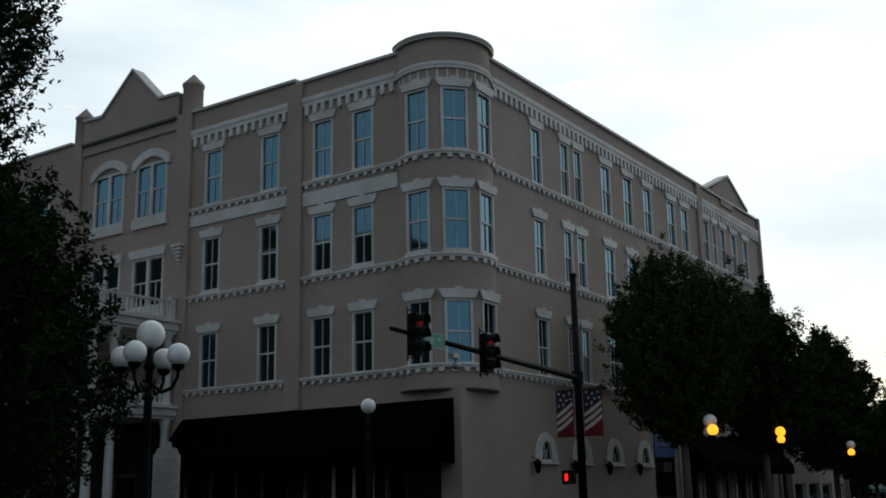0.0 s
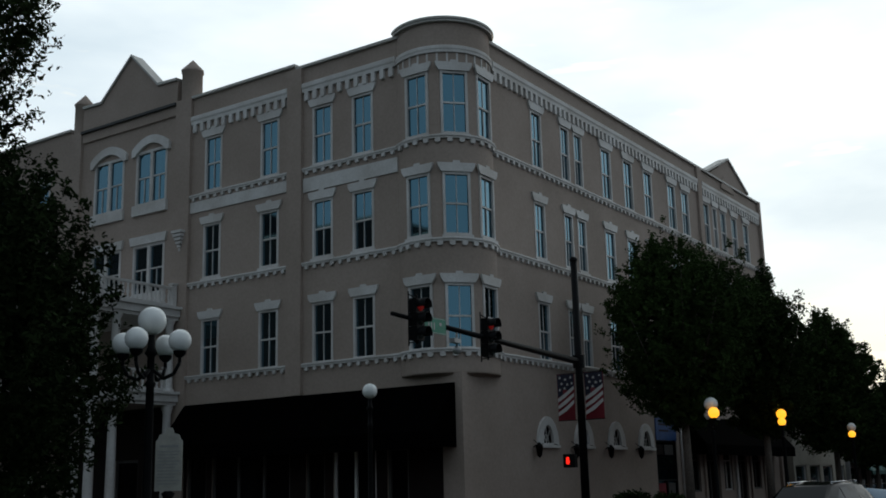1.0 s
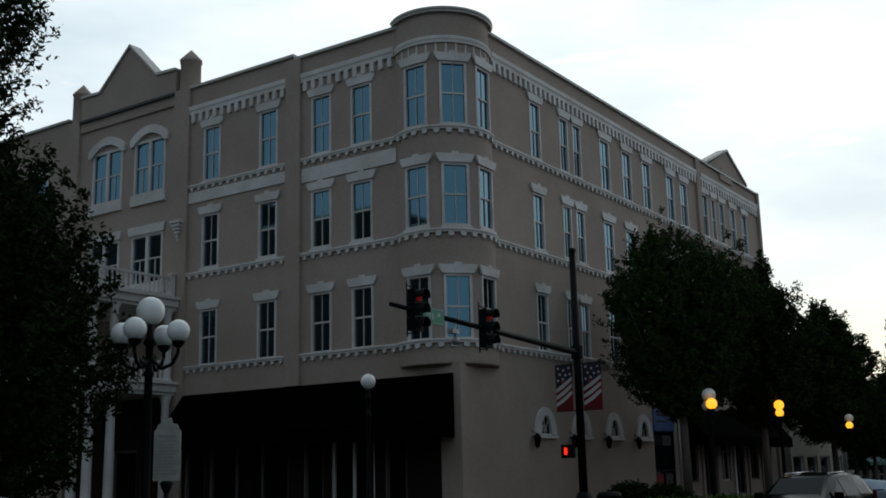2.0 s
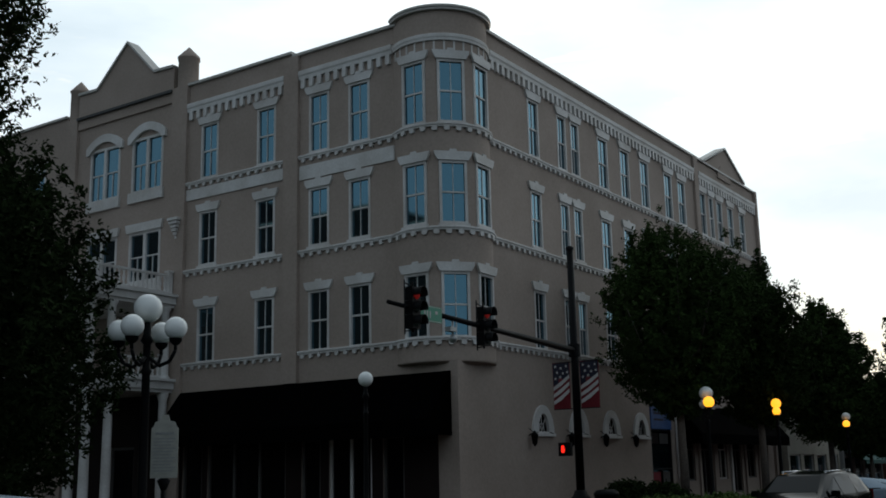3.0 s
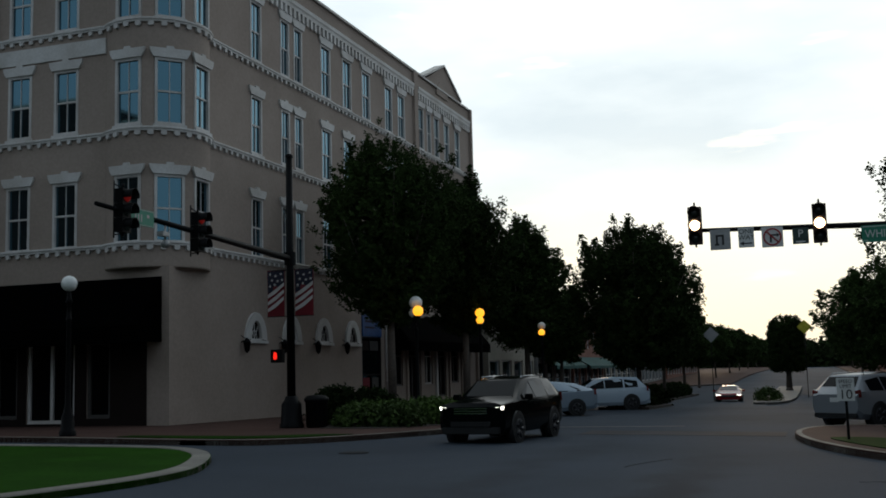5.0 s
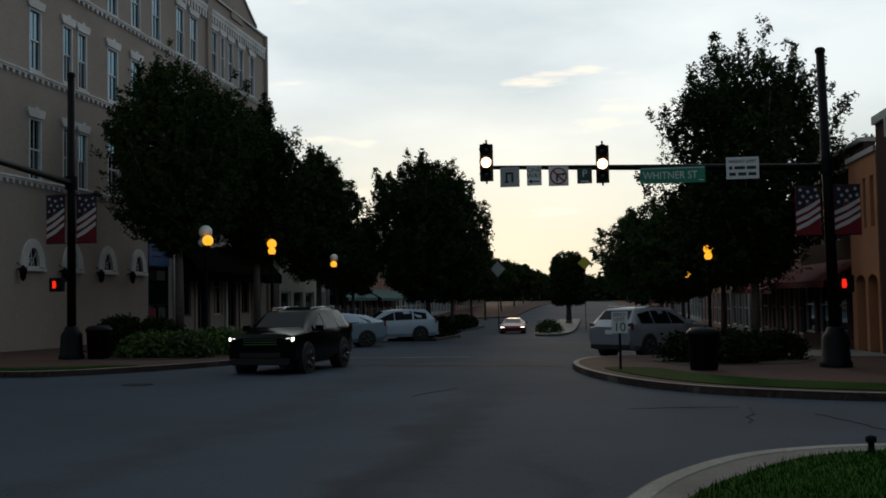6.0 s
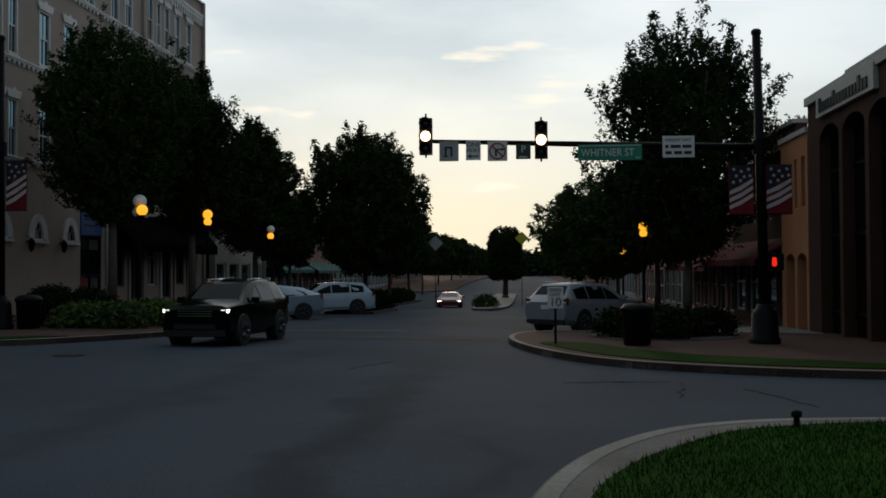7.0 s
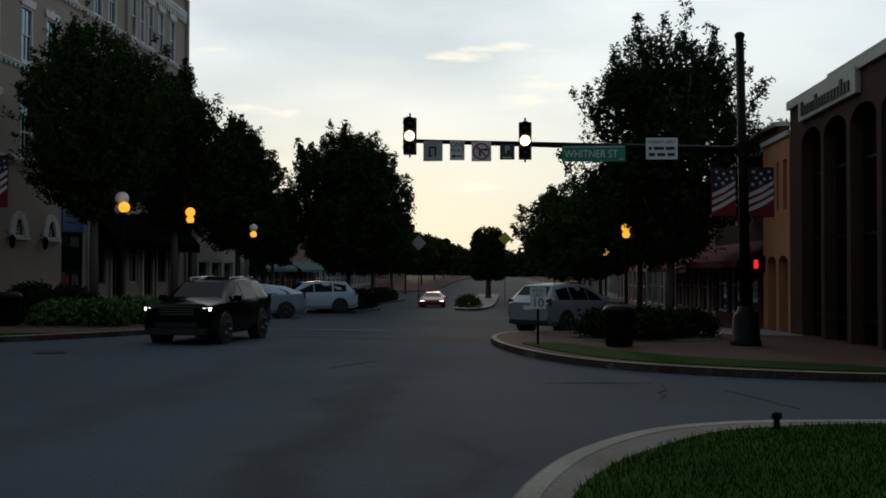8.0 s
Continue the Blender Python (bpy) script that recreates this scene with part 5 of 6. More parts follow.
def tree(x, y, height, radius, clear, seed, shoots=1700, leaf=0.09, up=0.14, form="vase", thick=1.0, label="", m_leaf=None, spike=1.0, lumps=0.3, group="street trees"):
    """A tapered trunk, rising limbs, and leafy shoots that fill an uneven crown and stand out of its top."""
    rng = random.Random(seed)
    t = thing("tree", label or "leafy dark green street tree in the pavement", "tree", pose(x, y, gz(x, y) + up), group)
    tall = height - clear
    tr = (0.012 * height + 0.03) * thick
    off = Vector((seed * 3.7, seed * 1.3, 0))

    def edge(a, h):
        n1 = noise.noise(Vector((math.cos(a) * 1.3, math.sin(a) * 1.3, h * 2.6)) + off)
        n2 = noise.noise(Vector((math.cos(a) * 3.2, math.sin(a) * 3.2, h * 6.0)) + off)
        return radius * outline(form, h) * (1 + lumps * n1 + lumps * 0.7 * n2)

    wood = B()
    fork = Vector((rng.uniform(-0.1, 0.1), rng.uniform(-0.1, 0.1), clear + 0.12 * tall))
    tube(wood, (0, 0, -0.1), (0, 0, 0.25), tr * 1.6, tr * 1.1, 10)
    tube(wood, (0, 0, 0.25), fork, tr * 1.1, tr * 0.8, 10)
    for i in range(16):
        a = math.tau * i * 0.618 + rng.uniform(-0.3, 0.3)
        h = 0.2 + 0.75 * (i + 0.5) / 16
        r = edge(a, h) * 0.75
        tip = Vector((r * math.cos(a), r * math.sin(a), clear + h * tall))
        mid = fork.lerp(tip, 0.5) + Vector((0.1 * r * math.cos(a), 0.1 * r * math.sin(a), -0.04 * tall))
        tube(wood, fork.lerp(Vector((0, 0, clear + tall * 0.5)), 0.5 * h), mid, tr * 0.36, tr * 0.22, 6), tube(wood, mid, tip, tr * 0.22, 0.012, 5)
    part("trunk", wood, M_BARK, t)
    verts, faces = [], []
    for _ in range(int(shoots * 1.3)):
        a, h, rho = rng.uniform(0, math.tau), 0.05 + 0.78 * rng.random(), 0.64 * math.sqrt(rng.random())
        r = edge(a, h) * rho
        leaf_fan(rng, verts, faces, Vector((r * math.cos(a), r * math.sin(a), clear + h * tall * 0.95)), 0.04 * radius, 1, leaf * 2.8)
    # the body of the crown, then leafy branches that reach out of it like fingers
    starts = []
    while len(starts) < shoots * 0.5:
        a, h = rng.uniform(0, math.tau), rng.random()
        if rng.random() < outline(form, h) + 0.1:
            r = edge(a, h) * (0.4 + 0.38 * rng.random() ** 0.6)
            starts.append((Vector((r * math.cos(a), r * math.sin(a), clear + h * tall * 0.9)), a, h, 1.0))
    while len(starts) < shoots:
        a, h = rng.uniform(0, math.tau), rng.random() ** 0.85
        if rng.random() > outline(form, h) + 0.15:
            continue
        r = edge(a, h)
        lean = Vector((math.cos(a + rng.gauss(0, 0.5)) * (0.75 - 0.6 * h), math.sin(a + rng.gauss(0, 0.5)) * (0.75 - 0.6 * h), 0.3 + 0.8 * h)).normalized()
        reach = spike * rng.uniform(0.5, 1.15) * 0.115 * height
        foot = Vector((r * 0.74 * math.cos(a), r * 0.74 * math.sin(a), clear + h * tall * 0.84))
        for k in range(10):
            u = rng.random()
            starts.append((foot + lean * reach * u + Vector((rng.gauss(0, 1), rng.gauss(0, 1), rng.gauss(0, 1))) * 0.035 * radius * (1.25 - u), a, h, 0.75 - 0.3 * u))
    for p, a, h, size in starts:
        out, rise = 0.7 * (1 - h) + 0.12, 0.3 + 0.8 * h
        d = Vector((math.cos(a) * out + rng.gauss(0, 0.3), math.sin(a) * out + rng.gauss(0, 0.3), rise + rng.gauss(0, 0.25))).normalized()
        long = size * rng.uniform(0.4, 1.0) * 0.06 * height
        for k in range(14):
            leaf_fan(rng, verts, faces, p + d * long * k / 13, leaf * (1.1 - 0.05 * k), 1, leaf * (1.1 - 0.02 * k))
    me = bpy.data.meshes.new("crown")
    me.from_pydata(verts, [], faces)
    me.materials.append(m_leaf or M_LEAF)
    part("crown", me, None, t)
    return t


tree(-17.0, 42.4, 12.2, 3.6, 3.7, 11, 3200, 0.09, spike=1.1, lumps=0.45)
tree(-15.5, 48.0, 11.4, 2.4, 3.4, 12, 2200, 0.1, spike=1.2, lumps=0.4)
tree(-15.0, 57.5, 10.9, 2.7, 3.0, 13, 2200, 0.11, form="cone", lumps=0.4)
tree(-9.3, 60.0, 10.5, 3.9, 1.9, 14, 3200, 0.11, form="round", spike=1.1, lumps=0.4)
tree(-16.5, 72.0, 8.0, 2.8, 2.6, 23, 1200, 0.13, form="round")
tree(-10.4, 78.0, 7.8, 3.2, 2.2, 15, 1100, 0.14, form="round")
tree(-11.0, 96.0, 7.6, 3.4, 2.4, 16, 900, 0.17, form="round")
tree(-12.0, 118.0, 6.8, 3.4, 2.4, 17, 800, 0.2, form="round")
tree(-13.0, 150.0, 7.0, 4.0, 2.4, 18, 600, 0.26, form="round")
tree(-2.55, 106.0, 7.35, 2.15, 1.7, 19, 2600, 0.1, form="block", label="rounded clipped tree on the street median", spike=0.25, thick=2.2, lumps=0.1)
tree(6.15, 43.0, 12.1, 3.85, 2.2, 20, 3600, 0.09, form="vase", spike=1.5, lumps=0.5)
tree(6.0, 52.0, 8.6, 2.9, 2.4, 24, 1500, 0.12, form="round")
tree(5.3, 66.0, 8.0, 3.6, 2.2, 21, 1700, 0.12, form="round")
tree(4.8, 80.0, 9.8, 5.2, 2.0, 22, 2200, 0.13, form="round", lumps=0.4)
tree(4.8, 106.0, 8.4, 3.6, 2.4, 25, 900, 0.17, form="round")
tree(5.0, 135.0, 9.0, 4.2, 2.4, 26, 700, 0.22, form="round")
tree(-17.3, 9.5, 7.9, 3.75, 0.3, 27, 6500, 0.065, 0.11, "round", label="dark broad low tree on the grassy island", m_leaf=M_LEAF_DARK, spike=1.3)
tree(-18.5, 9.3, 12.9, 3.2, 6.0, 28, 3600, 0.06, 0.11, "round", label="tall dark tree on the grassy island", m_leaf=M_LEAF_DARK, spike=0.8, lumps=0.45)

for i, (x, y, h, r) in enumerate(((-13.0, 175, 7.5, 4), (-13.5, 205, 7.5, 4), (-14.0, 240, 7.5, 4.5), (-14.0, 275, 8, 5), (7.0, 165, 8.5, 4), (7.5, 195, 8, 4), (8.0, 230, 8, 5), (8.0, 270, 8, 5))):
    tree(x, y, h, r, 1.8, 60 + i, 450, 0.28, 0.0, "round", label="dark tree far down the street")


# ---- shrubs ----
def shrub(x, y, rx, ry, h, seed, up=0.146, m_leaf=None, count=2600, leaf=0.09, label="low clipped evergreen shrub in the planting bed"):
    rng = random.Random(seed)
    t = thing("shrub", label, "shrub", pose(x, y, gz(x, y) + up), "shrubs")
    st = B()
    for i in range(7):
        a = math.tau * i / 7
        tube(st, (0.08 * math.cos(a), 0.08 * math.sin(a), -0.05), (rx * 0.6 * math.cos(a), ry * 0.6 * math.sin(a), h * 0.75), 0.025, 0.01, 5)
    part("stem", st, M_BARK, t)
    verts, faces = [], []
    for _ in range(count // 12):
        a, u = rng.uniform(0, math.tau), rng.uniform(0, 1)
        z = h * (0.12 + 0.8 * u)
        k = math.sqrt(max(0.05, 1 - (u * 0.95) ** 2)) * rng.uniform(0.6, 1.0)
        leaf_fan(rng, verts, faces, Vector((rx * k * math.cos(a), ry * k * math.sin(a), z)), 0.10, 12, leaf)
    me = bpy.data.meshes.new("foliage")
    me.from_pydata(verts, [], faces)
    me.materials.append(m_leaf or M_SHRUB)
    part("foliage", me, None, t)
    return t


BED_L = smooth([(-14.6, 30.4), (-12.4, 30.6), (-11.4, 33.5), (-11.1, 38.5), (-13.2, 41.0), (-16.0, 40.5), (-16.2, 34.0), (-14.6, 30.4)])
single("planting_bed", slab(BED_L[:-1], 0.16), M_SOIL, "dark mulch planting bed", "planting bed", kind="structure")
rng = random.Random(5)
shrub(-15.3, 33.1, 0.95, 0.95, 1.25, 41, m_leaf=M_LEAF_DARK, count=4200)
shrub(-15.0, 35.4, 1.1, 1.1, 1.15, 42, m_leaf=M_LEAF_DARK, count=4200)
for i, (x, y) in enumerate(((-13.9, 31.8), (-12.6, 32.0), (-13.2, 33.2), (-12.0, 34.0), (-14.2, 34.0), (-12.9, 35.2), (-11.8, 36.4), (-13.6, 36.6), (-12.4, 38.0), (-14.0, 38.6), (-12.6, 39.8))):
    shrub(x, y, 0.85, 0.85, 0.62 + 0.12 * rng.random(), 50 + i, count=2600)
for k, (x0, y0, n, step) in enumerate(((-9.5, 56.6, 5, 1.6), (-11.2, 68.0, 5, 2.2), (-11.4, 82.0, 7, 2.4))):
    bed = [(x0 - 1.3, y0 - 1.2), (x0 + 1.3, y0 - 1.2), (x0 + 1.4, y0 + step * (n - 1) + 1.2), (x0 - 1.3, y0 + step * (n - 1) + 1.2)]
    single("planting_bed", slab(bed, 0.13), M_SOIL, "dark mulch planting bed round the street trees", "planting bed", kind="structure")
    for i in range(n):
        shrub(x0 + rng.uniform(-0.2, 0.2), y0 + step * i, 1.15, 1.1, 0.85 + 0.25 * rng.random(), 120 + 10 * k + i, 0.12, M_LEAF_DARK, 2600, 0.11, "dark hedge shrub under the street trees")
BED_R = smooth([(2.2, 28.4), (1.6, 31.0), (2.6, 33.4), (4.2, 34.0), (6.2, 33.0), (5.6, 30.0), (4.0, 28.6), (2.2, 28.4)])
single("planting_bed", slab(BED_R[:-1], 0.16), M_SOIL, "dark mulch planting bed", "planting bed", kind="structure")
for i, (x, y) in enumerate(((2.5, 30.2), (3.5, 29.6), (3.0, 31.6), (4.2, 31.0), (3.8, 32.6), (5.2, 31.8))):
    shrub(x, y, 0.8, 0.8, 0.75, 70 + i, m_leaf=M_LEAF_DARK, count=2200)
shrub(-3.0, 70.5, 0.9, 0.9, 0.8, 80, 0.14, count=1500, label="low rounded shrub at the tip of the median")


# ---- cars ----
def loft(sections):
    """Car skin from rows of (x, bottom, belt, roof, half width, half roof width)."""
    bm = B()
    rings = []
    for x, zb, zw, zr, hw, hr in sections:
        half = [(hw * 0.88, zb), (hw * 0.985, zb + 0.16), (hw, zb + (zw - zb) * 0.55), (hw * 0.965, zw), (hr, max(zr - 0.06, zw)), (hr * 0.82, zr)]
        ring = [(x, y, z) for y, z in half] + [(x, -y, z) for y, z in half[::-1]]
        rings.append([bm.verts.new(p) for p in ring])
    n = 12
    for a, b in zip(rings, rings[1:]):
        for i in range(n):
            f = bm.faces.new((a[i], a[(i + 1) % n], b[(i + 1) % n], b[i]))
            f.smooth = True
    bm.faces.new(rings[0]), bm.faces.new(rings[-1][::-1])
    bm.normal_update()
    for e in bm.edges:
        if len(e.link_faces) == 2 and e.calc_face_angle(0) > 0.42:
            e.smooth = False
    return bm


def car(name, label, m, paint, sec, wheels, glass, lights_on=False, rails=False, wr=0.34):
    """sec: stations from nose to tail; glass: (windscreen stations, side range, rear stations)."""
    c = thing(name, label, "car", m)
    body = part("body", loft(sec), paint, c)

    def mix(i, t):
        a, b = sec[i], sec[i + 1]
        return [p + (q - p) * t for p, q in zip(a, b)]

    def top_panel(i, t0, t1, nm):
        a, b = mix(i, t0), mix(i, t1)
        g = B()
        nrm = Vector((-(b[3] - a[3]), 0, b[0] - a[0])).normalized() * 0.012
        q = []
        for s, k in ((a, 1), (a, -1), (b, -1), (b, 1)):
            q.append(Vector((s[0], k * s[5] * 0.86, s[3] - 0.012)) + nrm)
        v1 = [g.verts.new(p) for p in q]
        v2 = [g.verts.new(p - nrm * 1.5) for p in q]
        g.faces.new(v1), g.faces.new(v2[::-1])
        for k in range(4):
            g.faces.new((v1[k], v1[(k + 1) % 4], v2[(k + 1) % 4], v2[k]))
        part(nm, g, M_CARGLASS, c)

    (w0, wt0, wt1), sides, (r0, rt0, rt1) = glass
    top_panel(w0, wt0, wt1, "windscreen"), top_panel(r0, rt0, rt1, "rear_window")
    for k in (1, -1):
        for (i, t0), (j, t1), sl0, sl1 in sides:
            a, b = mix(i, t0), mix(j, t1)
            g = B()
            q = []
            for s, lo, hi in ((a, 0.08, sl0), (b, 0.08, sl1)):
                zw, zr = s[2], max(s[3] - 0.06, s[2])
                for t in (lo, hi):
                    q.append(Vector((s[0], k * (s[4] * 0.965 + (s[5] - s[4] * 0.965) * t + 0.012), zw + (zr - zw) * t)))
            q = [q[0], q[1], q[3], q[2]]
            v1 = [g.verts.new(p) for p in q]
            v2 = [g.verts.new(p - Vector((0, k * 0.02, 0))) for p in q]
            g.faces.new(v1), g.faces.new(v2[::-1])
            for e in range(4):
                g.faces.new((v1[e], v1[(e + 1) % 4], v2[(e + 1) % 4], v2[e]))
            part("side_window", g, M_CARGLASS, c)
    hw = max(s[4] for s in sec)
    for x in wheels:
        for k in (1, -1):
            arch = B()
            tube(arch, (x, k * (hw - 0.30), wr + 0.02), (x, k * (hw + 0.008), wr + 0.02), wr + 0.07, n=24)
            part("wheel_arch", arch, M_SIGNBLACK, c)
            w = B()
            tube(w, (x, k * (hw - 0.2), wr), (x, k * (hw + 0.015), wr), wr, n=24)
            bmesh.ops.bevel(w, geom=[e for e in w.edges if e.calc_face_angle(0) > 1], offset=0.03, segments=2)
            wh = part("wheel", w, M_TYRE, c)
            r = B()
            tube(r, (x, k * (hw + 0.0), wr), (x, k * (hw + 0.02), wr), wr * 0.28, n=10)
            for s in range(5):
                a = math.tau * s / 5
                d = Vector((math.cos(a), 0, math.sin(a)))
                tube(r, Vector((x, k * (hw + 0.016), wr)) + d * wr * 0.2, Vector((x, k * (hw + 0.016), wr)) + d * wr * 0.64, 0.03, 0.045, 6)
            for s in range(20):
                a, b = math.tau * s / 20, math.tau * (s + 1) / 20
                tube(r, (x + wr * 0.66 * math.cos(a), k * (hw + 0.016), wr + wr * 0.66 * math.sin(a)), (x + wr * 0.66 * math.cos(b), k * (hw + 0.016), wr + wr * 0.66 * math.sin(b)), 0.016, n=5)
            part("rim", r, M_RIM, wh)
    nose, tail = sec[1], sec[-2]
    for k in (1, -1):
        h = B()
        z = nose[2] - 0.1
        prism(h, [(nose[4] * 0.62, z - 0.04), (nose[4] * 0.95, z - 0.02), (nose[4] * 0.97, z + 0.06), (nose[4] * 0.66, z + 0.03)], lambda u, v, d: Vector((sec[0][0] - 0.015 - d + (u / nose[4]) ** 4 * 0.10, k * u, v)), -0.1, 0.0)
        part("headlight", h, M_HEADLIGHT if lights_on else M_CHROME, c, "lit headlight" if lights_on else "")
        tl = B()
        z = tail[2] - 0.08
        prism(tl, [(tail[4] * 0.7, z - 0.12), (tail[4] * 0.98, z - 0.10), (tail[4] * 0.97, z + 0.14), (tail[4] * 0.78, z + 0.1)], lambda u, v, d: Vector((tail[0] + 0.02 + d, k * u, v)), 0.0, 0.09)
        part("tail_light", tl, M_TAIL, c)
        mi = B()
        i = w0
        a = mix(i, 0.45)
        box(mi, (a[0] - 0.08, k * (a[4] + 0.0), a[2] + 0.02), (a[0] + 0.06, k * (a[4] + 0.19), a[2] + 0.17))
        bmesh.ops.bevel(mi, geom=mi.edges[:], offset=0.03, segments=2)
        part("door_mirror", mi, paint, c)
        if rails:
            rr = B()
            a, b = sec[w0 + 1], sec[r0]
            tube(rr, (a[0] + 0.2, k * a[5] * 0.86, a[3] + 0.06), (b[0] - 0.1, k * b[5] * 0.86, b[3] + 0.07), 0.018, n=6)
            for t in (0.05, 0.95):
                xx = a[0] + 0.2 + (b[0] - 0.3 - a[0]) * t
                zz = a[3] + (b[3] - a[3]) * t
                tube(rr, (xx, k * a[5] * 0.86, zz - 0.03), (xx, k * a[5] * 0.86, zz + 0.06), 0.016, n=6)
            part("roof_rail", rr, M_CHROME, c)
        dh = B()
        for (i, t0), (j, t1), _, _ in sides[:2]:
            b = mix(j, t1)
            box(dh, (b[0] - 0.22, k * (b[4] * 0.97), b[2] - 0.13), (b[0] - 0.04, k * (b[4] * 0.985 + 0.02), b[2] - 0.10))
        part("door_handle", dh, paint, c)
    gr = B()
    x0 = sec[0][0]
    for z in (0.0, 0.06, 0.12):
        box(gr, (x0 - 0.015, -nose[4] * 0.5, nose[2] - 0.22 + z), (x0 + 0.04, nose[4] * 0.5, nose[2] - 0.19 + z))
    part("grille", gr, M_CHROME, c)
    lg = B()
    box(lg, (x0 - 0.036, -nose[4] * 0.6, 0.46), (x0 + 0.1, nose[4] * 0.6, 0.58))
    bmesh.ops.bevel(lg, geom=lg.edges[:], offset=0.02, segments=2)
    part("air_intake", lg, M_SIGNBLACK, c)
    bp = B()
    box(bp, (x0 - 0.03, -nose[4] * 0.86, 0.28), (x0 + 0.12, nose[4] * 0.86, 0.44))
    bmesh.ops.bevel(bp, geom=bp.edges[:], offset=0.03, segments=2)
    part("bumper", bp, M_SIGNBLACK if rails else paint, c)
    bp = B()
    box(bp, (sec[-1][0] - 0.12, -nose[4] * 0.86, 0.32), (sec[-1][0] + 0.03, nose[4] * 0.86, 0.46))
    bmesh.ops.bevel(bp, geom=bp.edges[:], offset=0.03, segments=2)
    part("bumper", bp, M_SIGNBLACK if rails else paint, c)
    npl = B()
    box(npl, (sec[-1][0] + 0.004, -0.16, tail[2] - 0.32), (sec[-1][0] + 0.016, 0.16, tail[2] - 0.18))
    part("number_plate", npl, M_SIGNWHITE, c)
    return c


SUV = [(0.0, 0.42, 0.90, 0.94, 0.78, 0.68), (0.12, 0.26, 0.99, 1.04, 0.90, 0.78), (1.2, 0.24, 1.05, 1.13, 0.92, 0.78), (1.9, 0.24, 1.05, 1.60, 0.93, 0.64), (2.9, 0.24, 1.07, 1.68, 0.93, 0.64), (4.1, 0.24, 1.10, 1.63, 0.92, 0.62), (4.5, 0.28, 1.12, 1.22, 0.90, 0.74), (4.68, 0.42, 1.0, 1.04, 0.84, 0.7)]
SUV_G = ((2, 0.12, 0.93), (((2, 0.55), (3, 0.45), 0.55, 0.9), ((3, 0.5), (4, 0.35), 0.9, 0.9), ((4, 0.42), (4, 0.98), 0.9, 0.75)), (5, 0.12, 0.85))
HATCH = [(0.0, 0.38, 0.62, 0.66, 0.70, 0.5), (0.14, 0.22, 0.74, 0.79, 0.84, 0.66), (0.95, 0.2, 0.90, 0.97, 0.87, 0.72), (2.0, 0.2, 0.95, 1.42, 0.875, 0.58), (2.6, 0.2, 0.97, 1.47, 0.875, 0.58), (3.6, 0.2, 1.02, 1.36, 0.87, 0.56), (4.3, 0.26, 1.06, 1.12, 0.84, 0.62), (4.46, 0.4, 0.9, 0.94, 0.78, 0.6)]
HATCH_G = ((2, 0.15, 0.95), (((2, 0.5), (3, 0.6), 0.5, 0.9), ((3, 0.7), (4, 0.6), 0.9, 0.88), ((4, 0.66), (5, 0.2), 0.85, 0.4)), (5, 0.1, 0.85))


def heading(x, y, dx, dy, length):
    """Pose of a car whose middle is at x, y and whose nose points along dx, dy."""
    a = math.degrees(math.atan2(-dy, -dx))
    s = math.hypot(dx, dy)
    px, py = x + dx / s * length / 2, y + dy / s * length / 2
    return pose(px, py, gz(x, y), 0, 0, a)


car("suv", "black sport utility car with lit headlights on the road", heading(-8.05, 28.2, -0.1, -1.0, 4.7), M_SUVPAINT, SUV, (0.95, 3.72), SUV_G, True, True, 0.36)
car("saloon_car", "white car standing beside the island's kerb", heading(-9.6, 5.67, -0.637, -0.77, 4.46) @ Matrix.Diagonal((1, 1, 1.08, 1)), M_WHITECAR, HATCH, (0.86, 3.55), HATCH_G, wr=0.32)
car("hatchback", "pale blue hatchback parked nose-in at the kerb", heading(-11.3, 45.6, -0.91, -0.41, 4.46), M_SILVERBLUE, HATCH, (0.86, 3.55), HATCH_G, wr=0.32)
car("crossover", "white crossover parked beside the hatchback", heading(-10.6, 55.3, -0.91, -0.36, 4.68), M_WHITECAR, SUV, (0.95, 3.72), SUV_G, wr=0.36)
car("suv", "silver sport utility car with roof rails parked by the bank", heading(1.9, 37.8, 0.62, 0.78, 4.7), M_SILVER, SUV, (0.95, 3.72), SUV_G, False, True, 0.36)
car("saloon_car", "low red car with lit headlights down the street", heading(-5.88, 77.5, 0.05, -1.0, 4.46) @ Matrix.Diagonal((1, 1, 0.74, 1)), M_REDCAR, HATCH, (0.86, 3.55), HATCH_G, True, wr=0.32)
car("saloon_car", "dark parked car far down the street", heading(2.9, 110.0, 0.7, 0.7, 4.46), M_SILVER, HATCH, (0.86, 3.55), HATCH_G, wr=0.32)


# ---- bank ----
bank = thing("bank", "brown brick bank with tall dark arched bays and a pale coping", "building", pose(8.95, 0, 0))


def on_bank(u, z, d):
    return Vector((-d, u, z))


def arch_hole(u0, u1, z0, zs):
    """Outline of an arched opening."""
    r, c = (u1 - u0) / 2, (u0 + u1) / 2
    return [(u0, z0), (u1, z0)] + [(c + r * math.cos(math.pi * i / 14), zs + r * 0.42 * math.sin(math.pi * i / 14)) for i in range(15)]


